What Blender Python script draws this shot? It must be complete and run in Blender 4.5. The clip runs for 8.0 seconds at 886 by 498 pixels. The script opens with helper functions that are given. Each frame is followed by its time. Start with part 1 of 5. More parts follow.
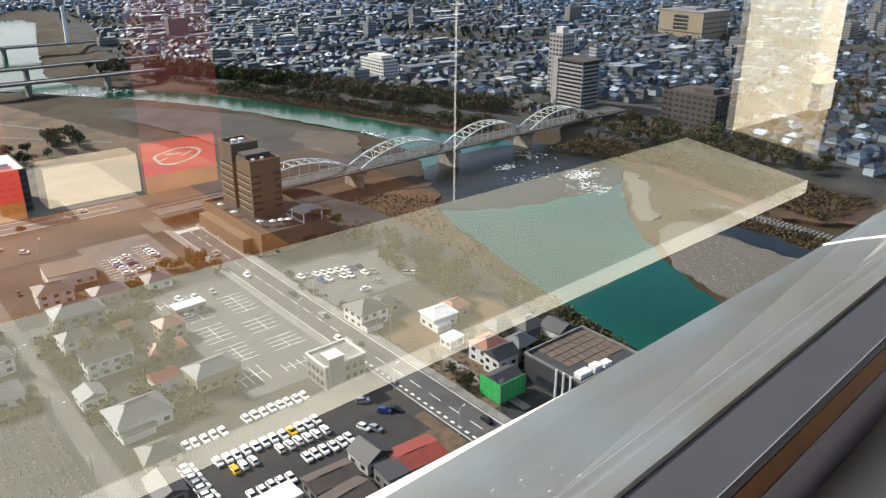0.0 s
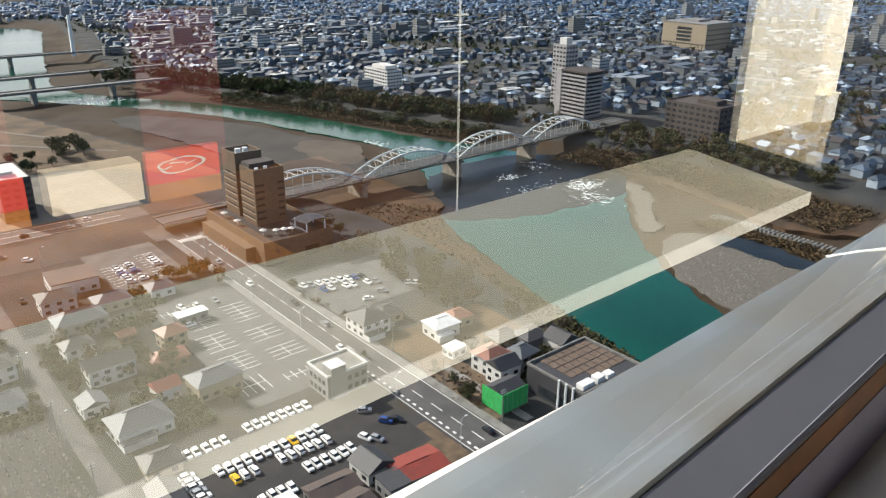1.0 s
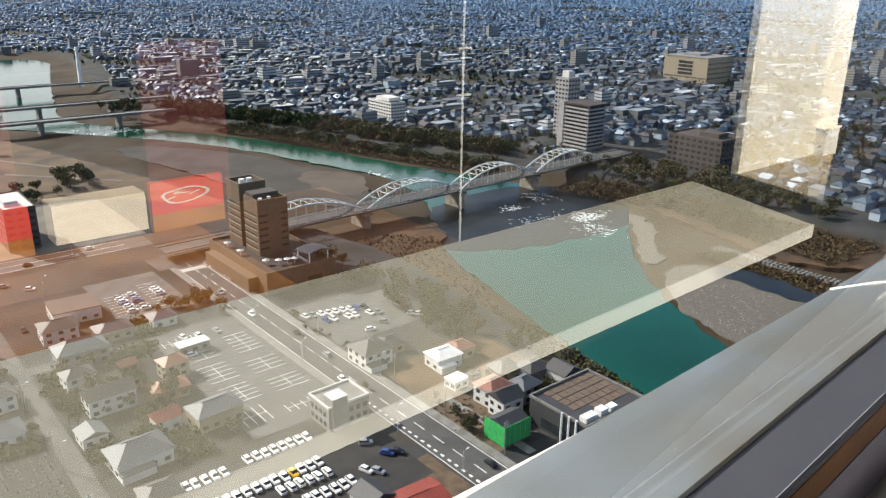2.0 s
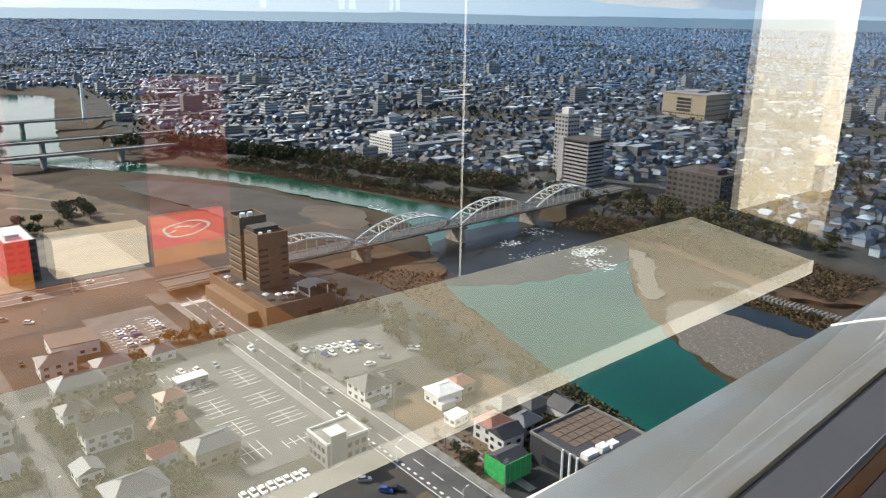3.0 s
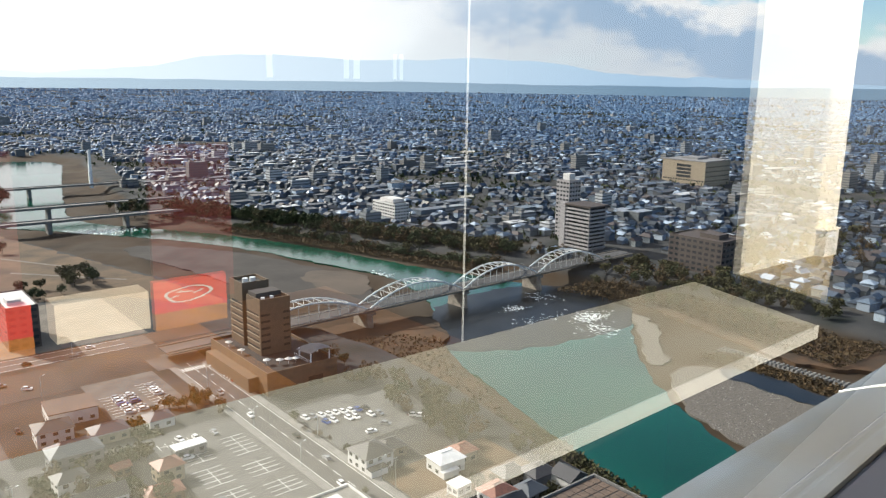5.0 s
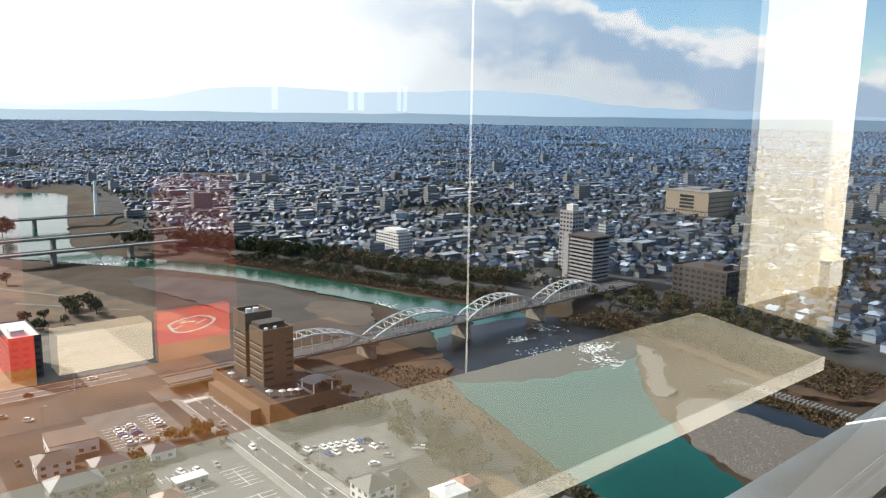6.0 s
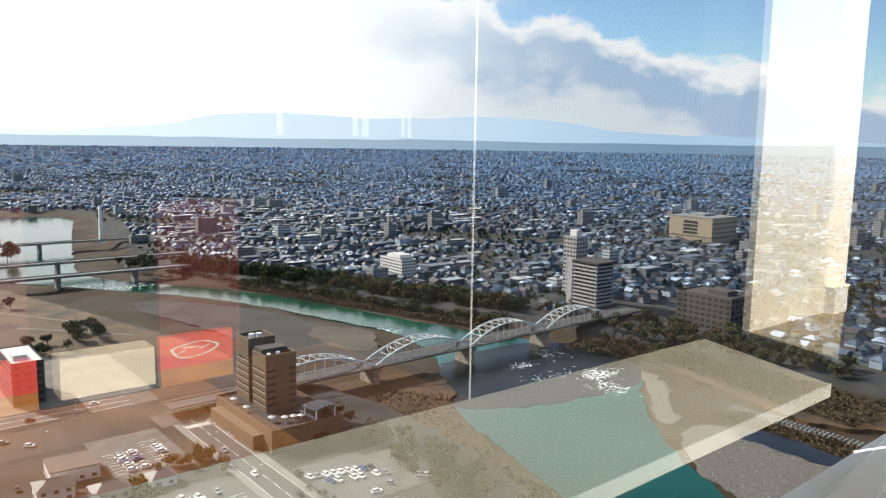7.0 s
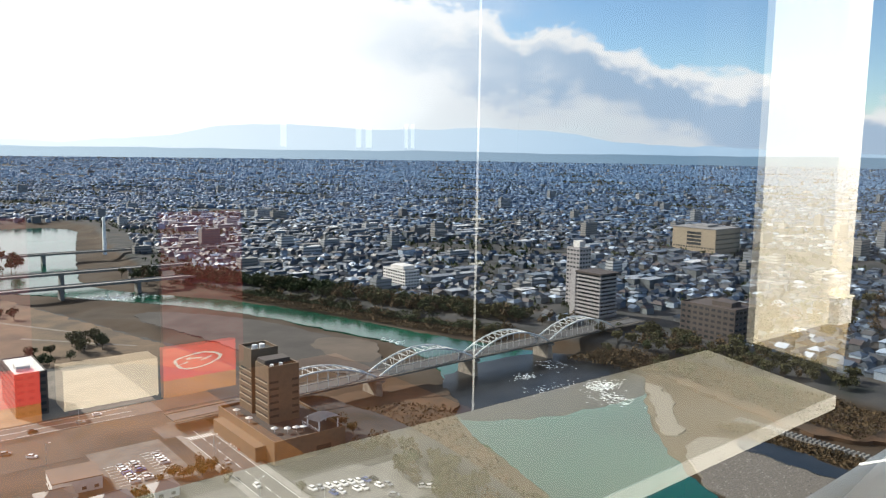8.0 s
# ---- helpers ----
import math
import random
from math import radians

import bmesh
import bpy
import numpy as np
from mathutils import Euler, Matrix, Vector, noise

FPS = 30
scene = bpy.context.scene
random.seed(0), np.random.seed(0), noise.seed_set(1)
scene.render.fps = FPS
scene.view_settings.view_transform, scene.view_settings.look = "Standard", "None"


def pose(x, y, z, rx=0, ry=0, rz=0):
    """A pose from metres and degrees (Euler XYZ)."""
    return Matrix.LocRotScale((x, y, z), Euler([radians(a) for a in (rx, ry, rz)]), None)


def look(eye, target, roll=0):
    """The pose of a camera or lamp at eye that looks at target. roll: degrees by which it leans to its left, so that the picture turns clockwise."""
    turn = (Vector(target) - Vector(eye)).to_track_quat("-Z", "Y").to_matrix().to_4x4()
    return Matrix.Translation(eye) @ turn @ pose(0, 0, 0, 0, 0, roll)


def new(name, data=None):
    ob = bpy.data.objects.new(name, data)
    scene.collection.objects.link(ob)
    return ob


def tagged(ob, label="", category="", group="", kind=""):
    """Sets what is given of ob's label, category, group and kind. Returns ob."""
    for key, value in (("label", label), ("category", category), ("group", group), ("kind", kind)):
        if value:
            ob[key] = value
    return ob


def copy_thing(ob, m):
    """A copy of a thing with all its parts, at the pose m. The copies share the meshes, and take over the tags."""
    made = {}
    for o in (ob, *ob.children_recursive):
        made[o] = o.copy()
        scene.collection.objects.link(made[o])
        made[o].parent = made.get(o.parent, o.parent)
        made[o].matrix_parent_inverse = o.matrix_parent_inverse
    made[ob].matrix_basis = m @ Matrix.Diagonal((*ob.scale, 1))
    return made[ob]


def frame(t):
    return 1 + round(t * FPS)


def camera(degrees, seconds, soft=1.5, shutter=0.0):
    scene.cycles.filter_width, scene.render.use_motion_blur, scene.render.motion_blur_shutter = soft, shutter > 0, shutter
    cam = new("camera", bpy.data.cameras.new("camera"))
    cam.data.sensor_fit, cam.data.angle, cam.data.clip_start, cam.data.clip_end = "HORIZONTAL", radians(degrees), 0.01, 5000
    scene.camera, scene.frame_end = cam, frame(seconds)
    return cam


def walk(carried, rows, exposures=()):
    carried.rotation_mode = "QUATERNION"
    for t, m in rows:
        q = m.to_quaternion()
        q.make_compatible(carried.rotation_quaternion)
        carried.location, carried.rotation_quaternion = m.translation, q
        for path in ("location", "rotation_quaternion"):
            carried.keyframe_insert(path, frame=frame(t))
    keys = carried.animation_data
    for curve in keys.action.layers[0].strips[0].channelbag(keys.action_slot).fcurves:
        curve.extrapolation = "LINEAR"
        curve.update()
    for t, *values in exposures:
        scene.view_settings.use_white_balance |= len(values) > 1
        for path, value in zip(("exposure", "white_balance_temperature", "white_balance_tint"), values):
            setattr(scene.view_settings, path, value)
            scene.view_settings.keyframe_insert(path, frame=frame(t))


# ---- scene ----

# ================= camera and its walk =================
cam = camera(59.2, 8.0, soft=1.25)
EYE = (0.0, 0.0, 127.0)
UP, TURN = 1.55, -40.0
WALK = [(0.0, -0.1, -24.0, -0.35), (0.5, 0.05, -23.86, -0.45), (1.0, 0.2, -23.28, -0.55), (1.5, 0.36, -22.24, -0.62),
        (3.0, 0.54, -18.47, -0.89), (3.5, 0.53, -17.26, -0.88), (4.0, 0.54, -16.06, -0.91), (4.5, 0.61, -14.87, -0.88),
        (6.0, 0.97, -11.46, -0.8), (6.5, 1.12, -10.42, -0.86), (7.0, 1.25, -9.6, -0.86), (7.5, 1.39, -9.06, -0.89),
        (8.0, 1.48, -8.8, -0.84)]
walk(cam, [(t, pose(*EYE, 90 + p + UP, r, y + TURN)) for t, y, p, r in WALK],
     [(0.0, 1.1), (8.0, 1.1)])

# ================= world and sun =================
SUN_LEFT, SUN_UP = 25.0, 34.0        # degrees left of +y, and above the horizon
world = bpy.data.worlds.new("sky")
scene.world = world
world.use_nodes = True
wn, wl = world.node_tree.nodes, world.node_tree.links
wn.clear()


def wnode(kind, **values):
    nd = wn.new(kind)
    for k, v in values.items():
        nd.inputs[k].default_value = v
    return nd


sky = wn.new("ShaderNodeTexSky")
sky.sky_type, sky.sun_disc = "NISHITA", False
sky.sun_elevation, sky.sun_rotation = radians(SUN_UP), radians(-SUN_LEFT)
sky.air_density, sky.dust_density, sky.ozone_density, sky.altitude = 1.0, 0.0, 3.5, 100
geo = wn.new("ShaderNodeTexCoord")
sep = wn.new("ShaderNodeSeparateXYZ")
wl.new(geo.outputs["Generated"], sep.inputs[0])
stretch = wn.new("ShaderNodeMapping")
stretch.inputs["Scale"].default_value = (1.0, 1.0, 1.7)
wl.new(geo.outputs["Generated"], stretch.inputs[0])
puff = wnode("ShaderNodeTexNoise", Scale=8.5, Detail=10.0, Roughness=0.66)
wl.new(stretch.outputs[0], puff.inputs["Vector"])


def wmath(op, a, b, clamp=False):
    nd = wn.new("ShaderNodeMath")
    nd.operation, nd.use_clamp = op, clamp
    for i, q in enumerate((a, b)):
        if isinstance(q, (int, float)):
            nd.inputs[i].default_value = q
        else:
            wl.new(q, nd.inputs[i])
    return nd.outputs[0]


# a cumulus bank over the hills, its top falling away from the sun; open blue above it
side = wn.new("ShaderNodeVectorMath")
side.operation = "DOT_PRODUCT"
side.inputs[1].default_value = (0.766, -0.643, 0.0)
wl.new(geo.outputs["Generated"], side.inputs[0])
top = wmath("SUBTRACT", 0.168, wmath("MULTIPLY", side.outputs["Value"], 0.23))
height = wmath("SUBTRACT", sep.outputs["Z"], top)
height = wmath("ADD", height, wmath("MULTIPLY", wmath("SUBTRACT", puff.outputs["Fac"], 0.5), 0.17))
bank = wn.new("ShaderNodeValToRGB")
for i, (p, c) in enumerate(((0.0, (6.4, 8.2, 9.4)), (0.16, (7.6, 8.6, 9.3)), (0.36, (7.8, 8.4, 9.1)), (0.50, (4.6, 6.1, 8.0)), (0.66, (4.4, 6.0, 8.0)), (0.77, (10.4, 10.5, 10.7)))):
    e = bank.color_ramp.elements[i] if i < 2 else bank.color_ramp.elements.new(p)
    e.position, e.color = p, (*c, 1)
wl.new(wmath("ADD", wmath("MULTIPLY", height, 5.0), 0.85, True), bank.inputs[0])
cover = wn.new("ShaderNodeMapRange")
cover.inputs["From Min"].default_value, cover.inputs["From Max"].default_value = 0.008, -0.008
wl.new(height, cover.inputs["Value"])
near_sun = wn.new("ShaderNodeMapRange")
near_sun.interpolation_type = "SMOOTHSTEP"
near_sun.inputs["From Min"].default_value, near_sun.inputs["From Max"].default_value = 0.16, -0.22
wl.new(wmath("ADD", side.outputs["Value"], wmath("MULTIPLY", wmath("SUBTRACT", puff.outputs["Fac"], 0.5), 0.25)), near_sun.inputs["Value"])
sunlit = wn.new("ShaderNodeMix")
sunlit.data_type = "RGBA"
sunlit.inputs["B"].default_value = (13.5, 13.7, 14.0, 1)
wl.new(near_sun.outputs[0], sunlit.inputs["Factor"])
wl.new(bank.outputs["Color"], sunlit.inputs["A"])
mixsky = wn.new("ShaderNodeMix")
mixsky.data_type = "RGBA"
wl.new(wmath("MAXIMUM", cover.outputs[0], near_sun.outputs[0], True), mixsky.inputs["Factor"])
deep = wn.new("ShaderNodeMix")
deep.data_type, deep.blend_type = "RGBA", "MULTIPLY"
deep.inputs["Factor"].default_value = 1.0
deep.inputs["B"].default_value = (1.5, 1.6, 1.65, 1)
wl.new(sky.outputs[0], deep.inputs["A"])
wl.new(deep.outputs["Result"], mixsky.inputs["A"])
wl.new(sunlit.outputs["Result"], mixsky.inputs["B"])
bg = wnode("ShaderNodeBackground", Strength=0.056)
wl.new(mixsky.outputs["Result"], bg.inputs["Color"])
wout = wn.new("ShaderNodeOutputWorld")
wl.new(bg.outputs[0], wout.inputs[0])

sun = new("sun", bpy.data.lights.new("sun", "SUN"))
sun.data.energy, sun.data.angle, sun.data.color = 5.0, radians(0.6), (1.0, 0.93, 0.82)
_e, _a = radians(SUN_UP), radians(SUN_LEFT)
sun.matrix_world = look((0, 0, 300), (math.sin(_a) * math.cos(_e), -math.cos(_a) * math.cos(_e), 300 - math.sin(_e)))

# ================= materials =================


def mat(name, color, rough=0.7, metal=0.0, color2=None, scale=1.0, bump=0.0, bump_scale=8.0, random_by="", palette=(),
        spec=0.5, detail=6.0, ramp=(0.35, 0.65)):
    """Procedural surface: two colours mixed by noise at two scales, fine relief; palette varied per object or per island."""
    m = bpy.data.materials.new(name)
    m.use_nodes = True
    n, l = m.node_tree.nodes, m.node_tree.links
    b = n["Principled BSDF"]
    b.inputs["Roughness"].default_value, b.inputs["Metallic"].default_value = rough, metal
    b.inputs["Specular IOR Level"].default_value = spec
    tc = n.new("ShaderNodeNewGeometry")
    tx = n.new("ShaderNodeTexNoise")
    tx.inputs["Scale"].default_value, tx.inputs["Detail"].default_value = scale, detail
    l.new(tc.outputs["Position"], tx.inputs["Vector"])
    rp = n.new("ShaderNodeValToRGB")
    rp.color_ramp.elements[0].position, rp.color_ramp.elements[1].position = ramp
    l.new(tx.outputs["Fac"], rp.inputs[0])
    mx = n.new("ShaderNodeMix")
    mx.data_type = "RGBA"
    c2 = color2 or tuple(c * 0.72 for c in color)
    mx.inputs["B"].default_value = (*color, 1)
    mx.inputs["A"].default_value = (*c2, 1)
    l.new(rp.outputs["Color"], mx.inputs["Factor"])
    result = mx.outputs["Result"]
    if palette:
        if random_by == "object":
            src = n.new("ShaderNodeObjectInfo").outputs["Random"]
        else:
            src = tc.outputs["Random Per Island"]
        pr = n.new("ShaderNodeValToRGB")
        pr.color_ramp.interpolation = "CONSTANT"
        for i, c in enumerate(palette):
            e = pr.color_ramp.elements[i] if i < 2 else pr.color_ramp.elements.new(i / len(palette))
            e.position, e.color = i / len(palette), (*c, 1)
        l.new(src, pr.inputs[0])
        mul = n.new("ShaderNodeMix")
        mul.data_type, mul.blend_type = "RGBA", "MULTIPLY"
        mul.inputs["Factor"].default_value = 1.0
        l.new(pr.outputs["Color"], mul.inputs["A"])
        l.new(result, mul.inputs["B"])
        result = mul.outputs["Result"]
    l.new(result, b.inputs["Base Color"])
    if bump:
        t2 = n.new("ShaderNodeTexNoise")
        t2.inputs["Scale"].default_value, t2.inputs["Detail"].default_value = bump_scale, 4
        l.new(tc.outputs["Position"], t2.inputs["Vector"])
        bp = n.new("ShaderNodeBump")
        bp.inputs["Strength"].default_value = bump
        l.new(t2.outputs["Fac"], bp.inputs["Height"])
        l.new(bp.outputs["Normal"], b.inputs["Normal"])
    return m


M = {}
M["asphalt"] = mat("asphalt", (0.075, 0.073, 0.072), 0.85, color2=(0.045, 0.045, 0.047), scale=0.12, bump=0.1, bump_scale=20)
M["lot"] = mat("parking_asphalt", (0.10, 0.10, 0.098), 0.85, color2=(0.06, 0.06, 0.06), scale=0.15)
M["dark_lot"] = mat("new_asphalt", (0.026, 0.024, 0.023), 0.85, color2=(0.018, 0.017, 0.017), scale=0.2)
M["concrete"] = mat("concrete", (0.20, 0.195, 0.185), 0.85, color2=(0.12, 0.117, 0.112), scale=0.3, bump=0.1)
M["paint"] = mat("road_paint", (0.78, 0.78, 0.75), 0.6, color2=(0.5, 0.5, 0.48), scale=2.0)
M["soil"] = mat("bare_soil", (0.12, 0.082, 0.05), 0.95, color2=(0.06, 0.042, 0.028), scale=0.25, bump=0.4, bump_scale=2)
M["gravel"] = mat("gravel", (0.14, 0.125, 0.106), 0.95, color2=(0.07, 0.063, 0.055), scale=1.3, bump=0.9, bump_scale=2.5, detail=9)
M["gravel_dark"] = mat("dark_gravel", (0.042, 0.036, 0.032), 0.95, color2=(0.022, 0.019, 0.016), scale=0.05, bump=0.6, bump_scale=1.6, detail=10)
M["gravel_light"] = mat("light_gravel", (0.16, 0.138, 0.112), 0.95, color2=(0.10, 0.088, 0.074), scale=0.1, bump=0.5, bump_scale=1.5)
M["drygrass"] = mat("dry_grass", (0.062, 0.041, 0.02), 0.95, color2=(0.03, 0.023, 0.013), scale=0.08, bump=0.6, bump_scale=1.2, detail=10)
M["foam"] = mat("white_water", (0.85, 0.88, 0.88), 0.35, color2=(0.6, 0.68, 0.68), scale=2)
M["white_wall"] = mat("white_wall", (0.55, 0.545, 0.53), 0.7, color2=(0.46, 0.455, 0.44), scale=0.6)
M["grey_wall"] = mat("grey_wall", (0.19, 0.19, 0.195), 0.75, color2=(0.15, 0.15, 0.155), scale=0.4)
M["flats_grey"] = mat("pale_lilac_render", (0.30, 0.29, 0.295), 0.75, color2=(0.25, 0.24, 0.245), scale=0.3)
M["tan_wall"] = mat("tan_tile_wall", (0.125, 0.083, 0.050), 0.65, color2=(0.098, 0.066, 0.041), scale=0.5)
M["beige_wall"] = mat("beige_wall", (0.27, 0.225, 0.16), 0.7, color2=(0.23, 0.19, 0.14), scale=0.3)
M["brown_wall"] = mat("brown_brick_wall", (0.06, 0.045, 0.04), 0.75, color2=(0.042, 0.034, 0.031), scale=0.4)
M["window"] = mat("window_glass", (0.02, 0.025, 0.03), 0.08, color2=(0.03, 0.035, 0.04), scale=0.5, spec=0.8)
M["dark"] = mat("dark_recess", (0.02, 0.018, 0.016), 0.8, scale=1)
M["white_metal"] = mat("painted_white_steel", (0.75, 0.77, 0.78), 0.45, color2=(0.6, 0.63, 0.64), scale=0.5)
M["bridge_steel"] = mat("weathered_bridge_paint", (0.62, 0.64, 0.63), 0.5, color2=(0.46, 0.48, 0.48), scale=0.3)
M["pier_concrete"] = mat("pier_concrete", (0.27, 0.24, 0.20), 0.85, color2=(0.16, 0.14, 0.12), scale=0.35, bump=0.2, bump_scale=3)
M["dark_steel"] = mat("weathered_dark_steel", (0.17, 0.18, 0.185), 0.6, color2=(0.10, 0.105, 0.11), scale=0.5)
M["steel_grey"] = mat("painted_grey_steel", (0.35, 0.38, 0.39), 0.5, color2=(0.26, 0.28, 0.29), scale=0.4)
M["tyre"] = mat("tyre_rubber", (0.02, 0.02, 0.02), 0.8)
# House colours are shifted to blue to paint in haze over the town.
ROOFS = ((0.026, 0.04, 0.064), (0.043, 0.062, 0.091), (0.022, 0.031, 0.044), (0.05, 0.053, 0.059), (0.065, 0.092, 0.135), (0.036, 0.041, 0.049),
         (0.026, 0.05, 0.093), (0.037, 0.053, 0.078), (0.112, 0.155, 0.211), (0.06, 0.048, 0.048), (0.022, 0.034, 0.049), (0.31, 0.385, 0.479))
WALLS = ((0.215, 0.265, 0.325), (0.12, 0.145, 0.171), (0.327, 0.395, 0.467), (0.103, 0.125, 0.148), (0.163, 0.185, 0.194), (0.138, 0.17, 0.217), (0.086, 0.095, 0.103))
M["roof_any"] = mat("roof_tiles", (1, 1, 1), 0.55, color2=(0.75, 0.75, 0.75), scale=0.8, random_by="object", palette=ROOFS, bump=0.15, bump_scale=3)
M["wall_any"] = mat("house_wall", (1, 1, 1), 0.75, color2=(0.85, 0.85, 0.85), scale=0.5, random_by="object", palette=WALLS)
M["roof_far"] = mat("far_roof", (1, 1, 1), 0.5, color2=(0.75, 0.75, 0.75), scale=0.2, random_by="island", palette=ROOFS)
# Far walls, darkened and blued with the same painted haze.
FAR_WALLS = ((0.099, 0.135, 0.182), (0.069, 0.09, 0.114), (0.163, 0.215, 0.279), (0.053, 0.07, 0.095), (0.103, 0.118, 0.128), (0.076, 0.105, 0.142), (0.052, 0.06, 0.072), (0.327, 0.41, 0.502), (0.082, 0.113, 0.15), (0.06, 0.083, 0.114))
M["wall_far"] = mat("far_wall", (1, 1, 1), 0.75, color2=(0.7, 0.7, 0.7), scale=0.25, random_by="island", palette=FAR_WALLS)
M["roof_shed"] = mat("pale_shed_roof", (1, 1, 1), 0.45, color2=(0.75, 0.75, 0.75), scale=0.2, random_by="island",
                     palette=((0.26, 0.28, 0.31), (0.10, 0.115, 0.14), (0.06, 0.07, 0.09), (0.48, 0.49, 0.50), (0.05, 0.055, 0.065), (0.08, 0.072, 0.065), (0.13, 0.155, 0.18), (0.07, 0.085, 0.11), (0.045, 0.05, 0.06)))
M["sand_bar"] = mat("brown_sand", (0.085, 0.064, 0.048), 0.95, color2=(0.055, 0.042, 0.032), scale=0.06, bump=0.4, bump_scale=1.5, detail=10)
M["meadow"] = mat("winter_meadow", (0.115, 0.072, 0.038), 0.95, color2=(0.05, 0.034, 0.019), scale=0.045, bump=0.6, bump_scale=0.8, detail=12)
M["russet"] = mat("russet_grass", (0.075, 0.039, 0.017), 0.95, color2=(0.032, 0.021, 0.011), scale=0.09, bump=0.7, bump_scale=1.0, detail=12)
# Distant and edge palettes have haze mixed into their blue, pale colours.
M["roof_distant"] = mat("hazed_roof", (1, 1, 1), 0.5, color2=(0.75, 0.75, 0.75), scale=0.1, random_by="island",
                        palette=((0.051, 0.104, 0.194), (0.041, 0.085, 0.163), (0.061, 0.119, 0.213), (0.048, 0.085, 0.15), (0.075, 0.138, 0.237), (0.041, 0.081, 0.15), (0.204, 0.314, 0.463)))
M["roof_edge"] = mat("pale_haze_roof", (1, 1, 1), 0.6, color2=(0.85, 0.85, 0.85), scale=0.05, random_by="island",
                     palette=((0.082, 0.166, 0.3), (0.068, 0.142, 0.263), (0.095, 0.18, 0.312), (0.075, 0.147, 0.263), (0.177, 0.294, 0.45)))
M["wall_edge"] = mat("pale_haze_wall", (1, 1, 1), 0.75, color2=(0.9, 0.9, 0.9), scale=0.05, random_by="island",
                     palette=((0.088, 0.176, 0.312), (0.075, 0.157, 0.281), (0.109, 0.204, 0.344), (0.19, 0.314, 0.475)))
M["wall_distant"] = mat("hazed_wall", (1, 1, 1), 0.75, color2=(0.8, 0.8, 0.8), scale=0.1, random_by="island",
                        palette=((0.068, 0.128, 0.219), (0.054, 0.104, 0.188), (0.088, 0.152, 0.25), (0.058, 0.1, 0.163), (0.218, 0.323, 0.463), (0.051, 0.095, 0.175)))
M["leaf_dark"] = mat("evergreen_leaf", (0.045, 0.06, 0.025), 0.8, color2=(0.02, 0.03, 0.012), scale=0.35, spec=0.2)
M["leaf_brown"] = mat("winter_leaf", (0.10, 0.065, 0.032), 0.85, color2=(0.045, 0.035, 0.02), scale=0.3, spec=0.2)
M["leaf_olive"] = mat("olive_leaf", (0.075, 0.07, 0.03), 0.85, color2=(0.035, 0.036, 0.018), scale=0.3, spec=0.2)
M["bark"] = mat("bark", (0.08, 0.06, 0.045), 0.9, scale=2)


def water_material():
    m = bpy.data.materials.new("river_water")
    m.use_nodes = True
    n, l = m.node_tree.nodes, m.node_tree.links
    b = n["Principled BSDF"]
    tc = n.new("ShaderNodeNewGeometry")
    big = n.new("ShaderNodeTexNoise")
    big.inputs["Scale"].default_value, big.inputs["Detail"].default_value = 0.012, 4
    l.new(tc.outputs["Position"], big.inputs["Vector"])
    rp = n.new("ShaderNodeValToRGB")
    rp.color_ramp.elements[0].position, rp.color_ramp.elements[1].position = 0.35, 0.7
    rp.color_ramp.elements[0].color = (0.002, 0.036, 0.020, 1)
    rp.color_ramp.elements[1].color = (0.004, 0.072, 0.043, 1)
    l.new(big.outputs["Fac"], rp.inputs[0])
    l.new(rp.outputs["Color"], b.inputs["Base Color"])
    b.inputs["Roughness"].default_value = 0.1
    b.inputs["Specular IOR Level"].default_value = 0.5
    w = n.new("ShaderNodeTexNoise")
    w.inputs["Scale"].default_value, w.inputs["Detail"].default_value = 0.5, 5
    l.new(tc.outputs["Position"], w.inputs["Vector"])
    bp = n.new("ShaderNodeBump")
    bp.inputs["Strength"].default_value, bp.inputs["Distance"].default_value = 0.25, 0.25
    l.new(w.outputs["Fac"], bp.inputs["Height"])
    l.new(bp.outputs["Normal"], b.inputs["Normal"])
    return m


M["water"] = water_material()
M["dark_water"] = mat("shallow_water_over_dark_stones", (0.020, 0.022, 0.024), 0.3, color2=(0.010, 0.012, 0.014), scale=0.06, spec=0.2, bump=0.3, bump_scale=0.6)


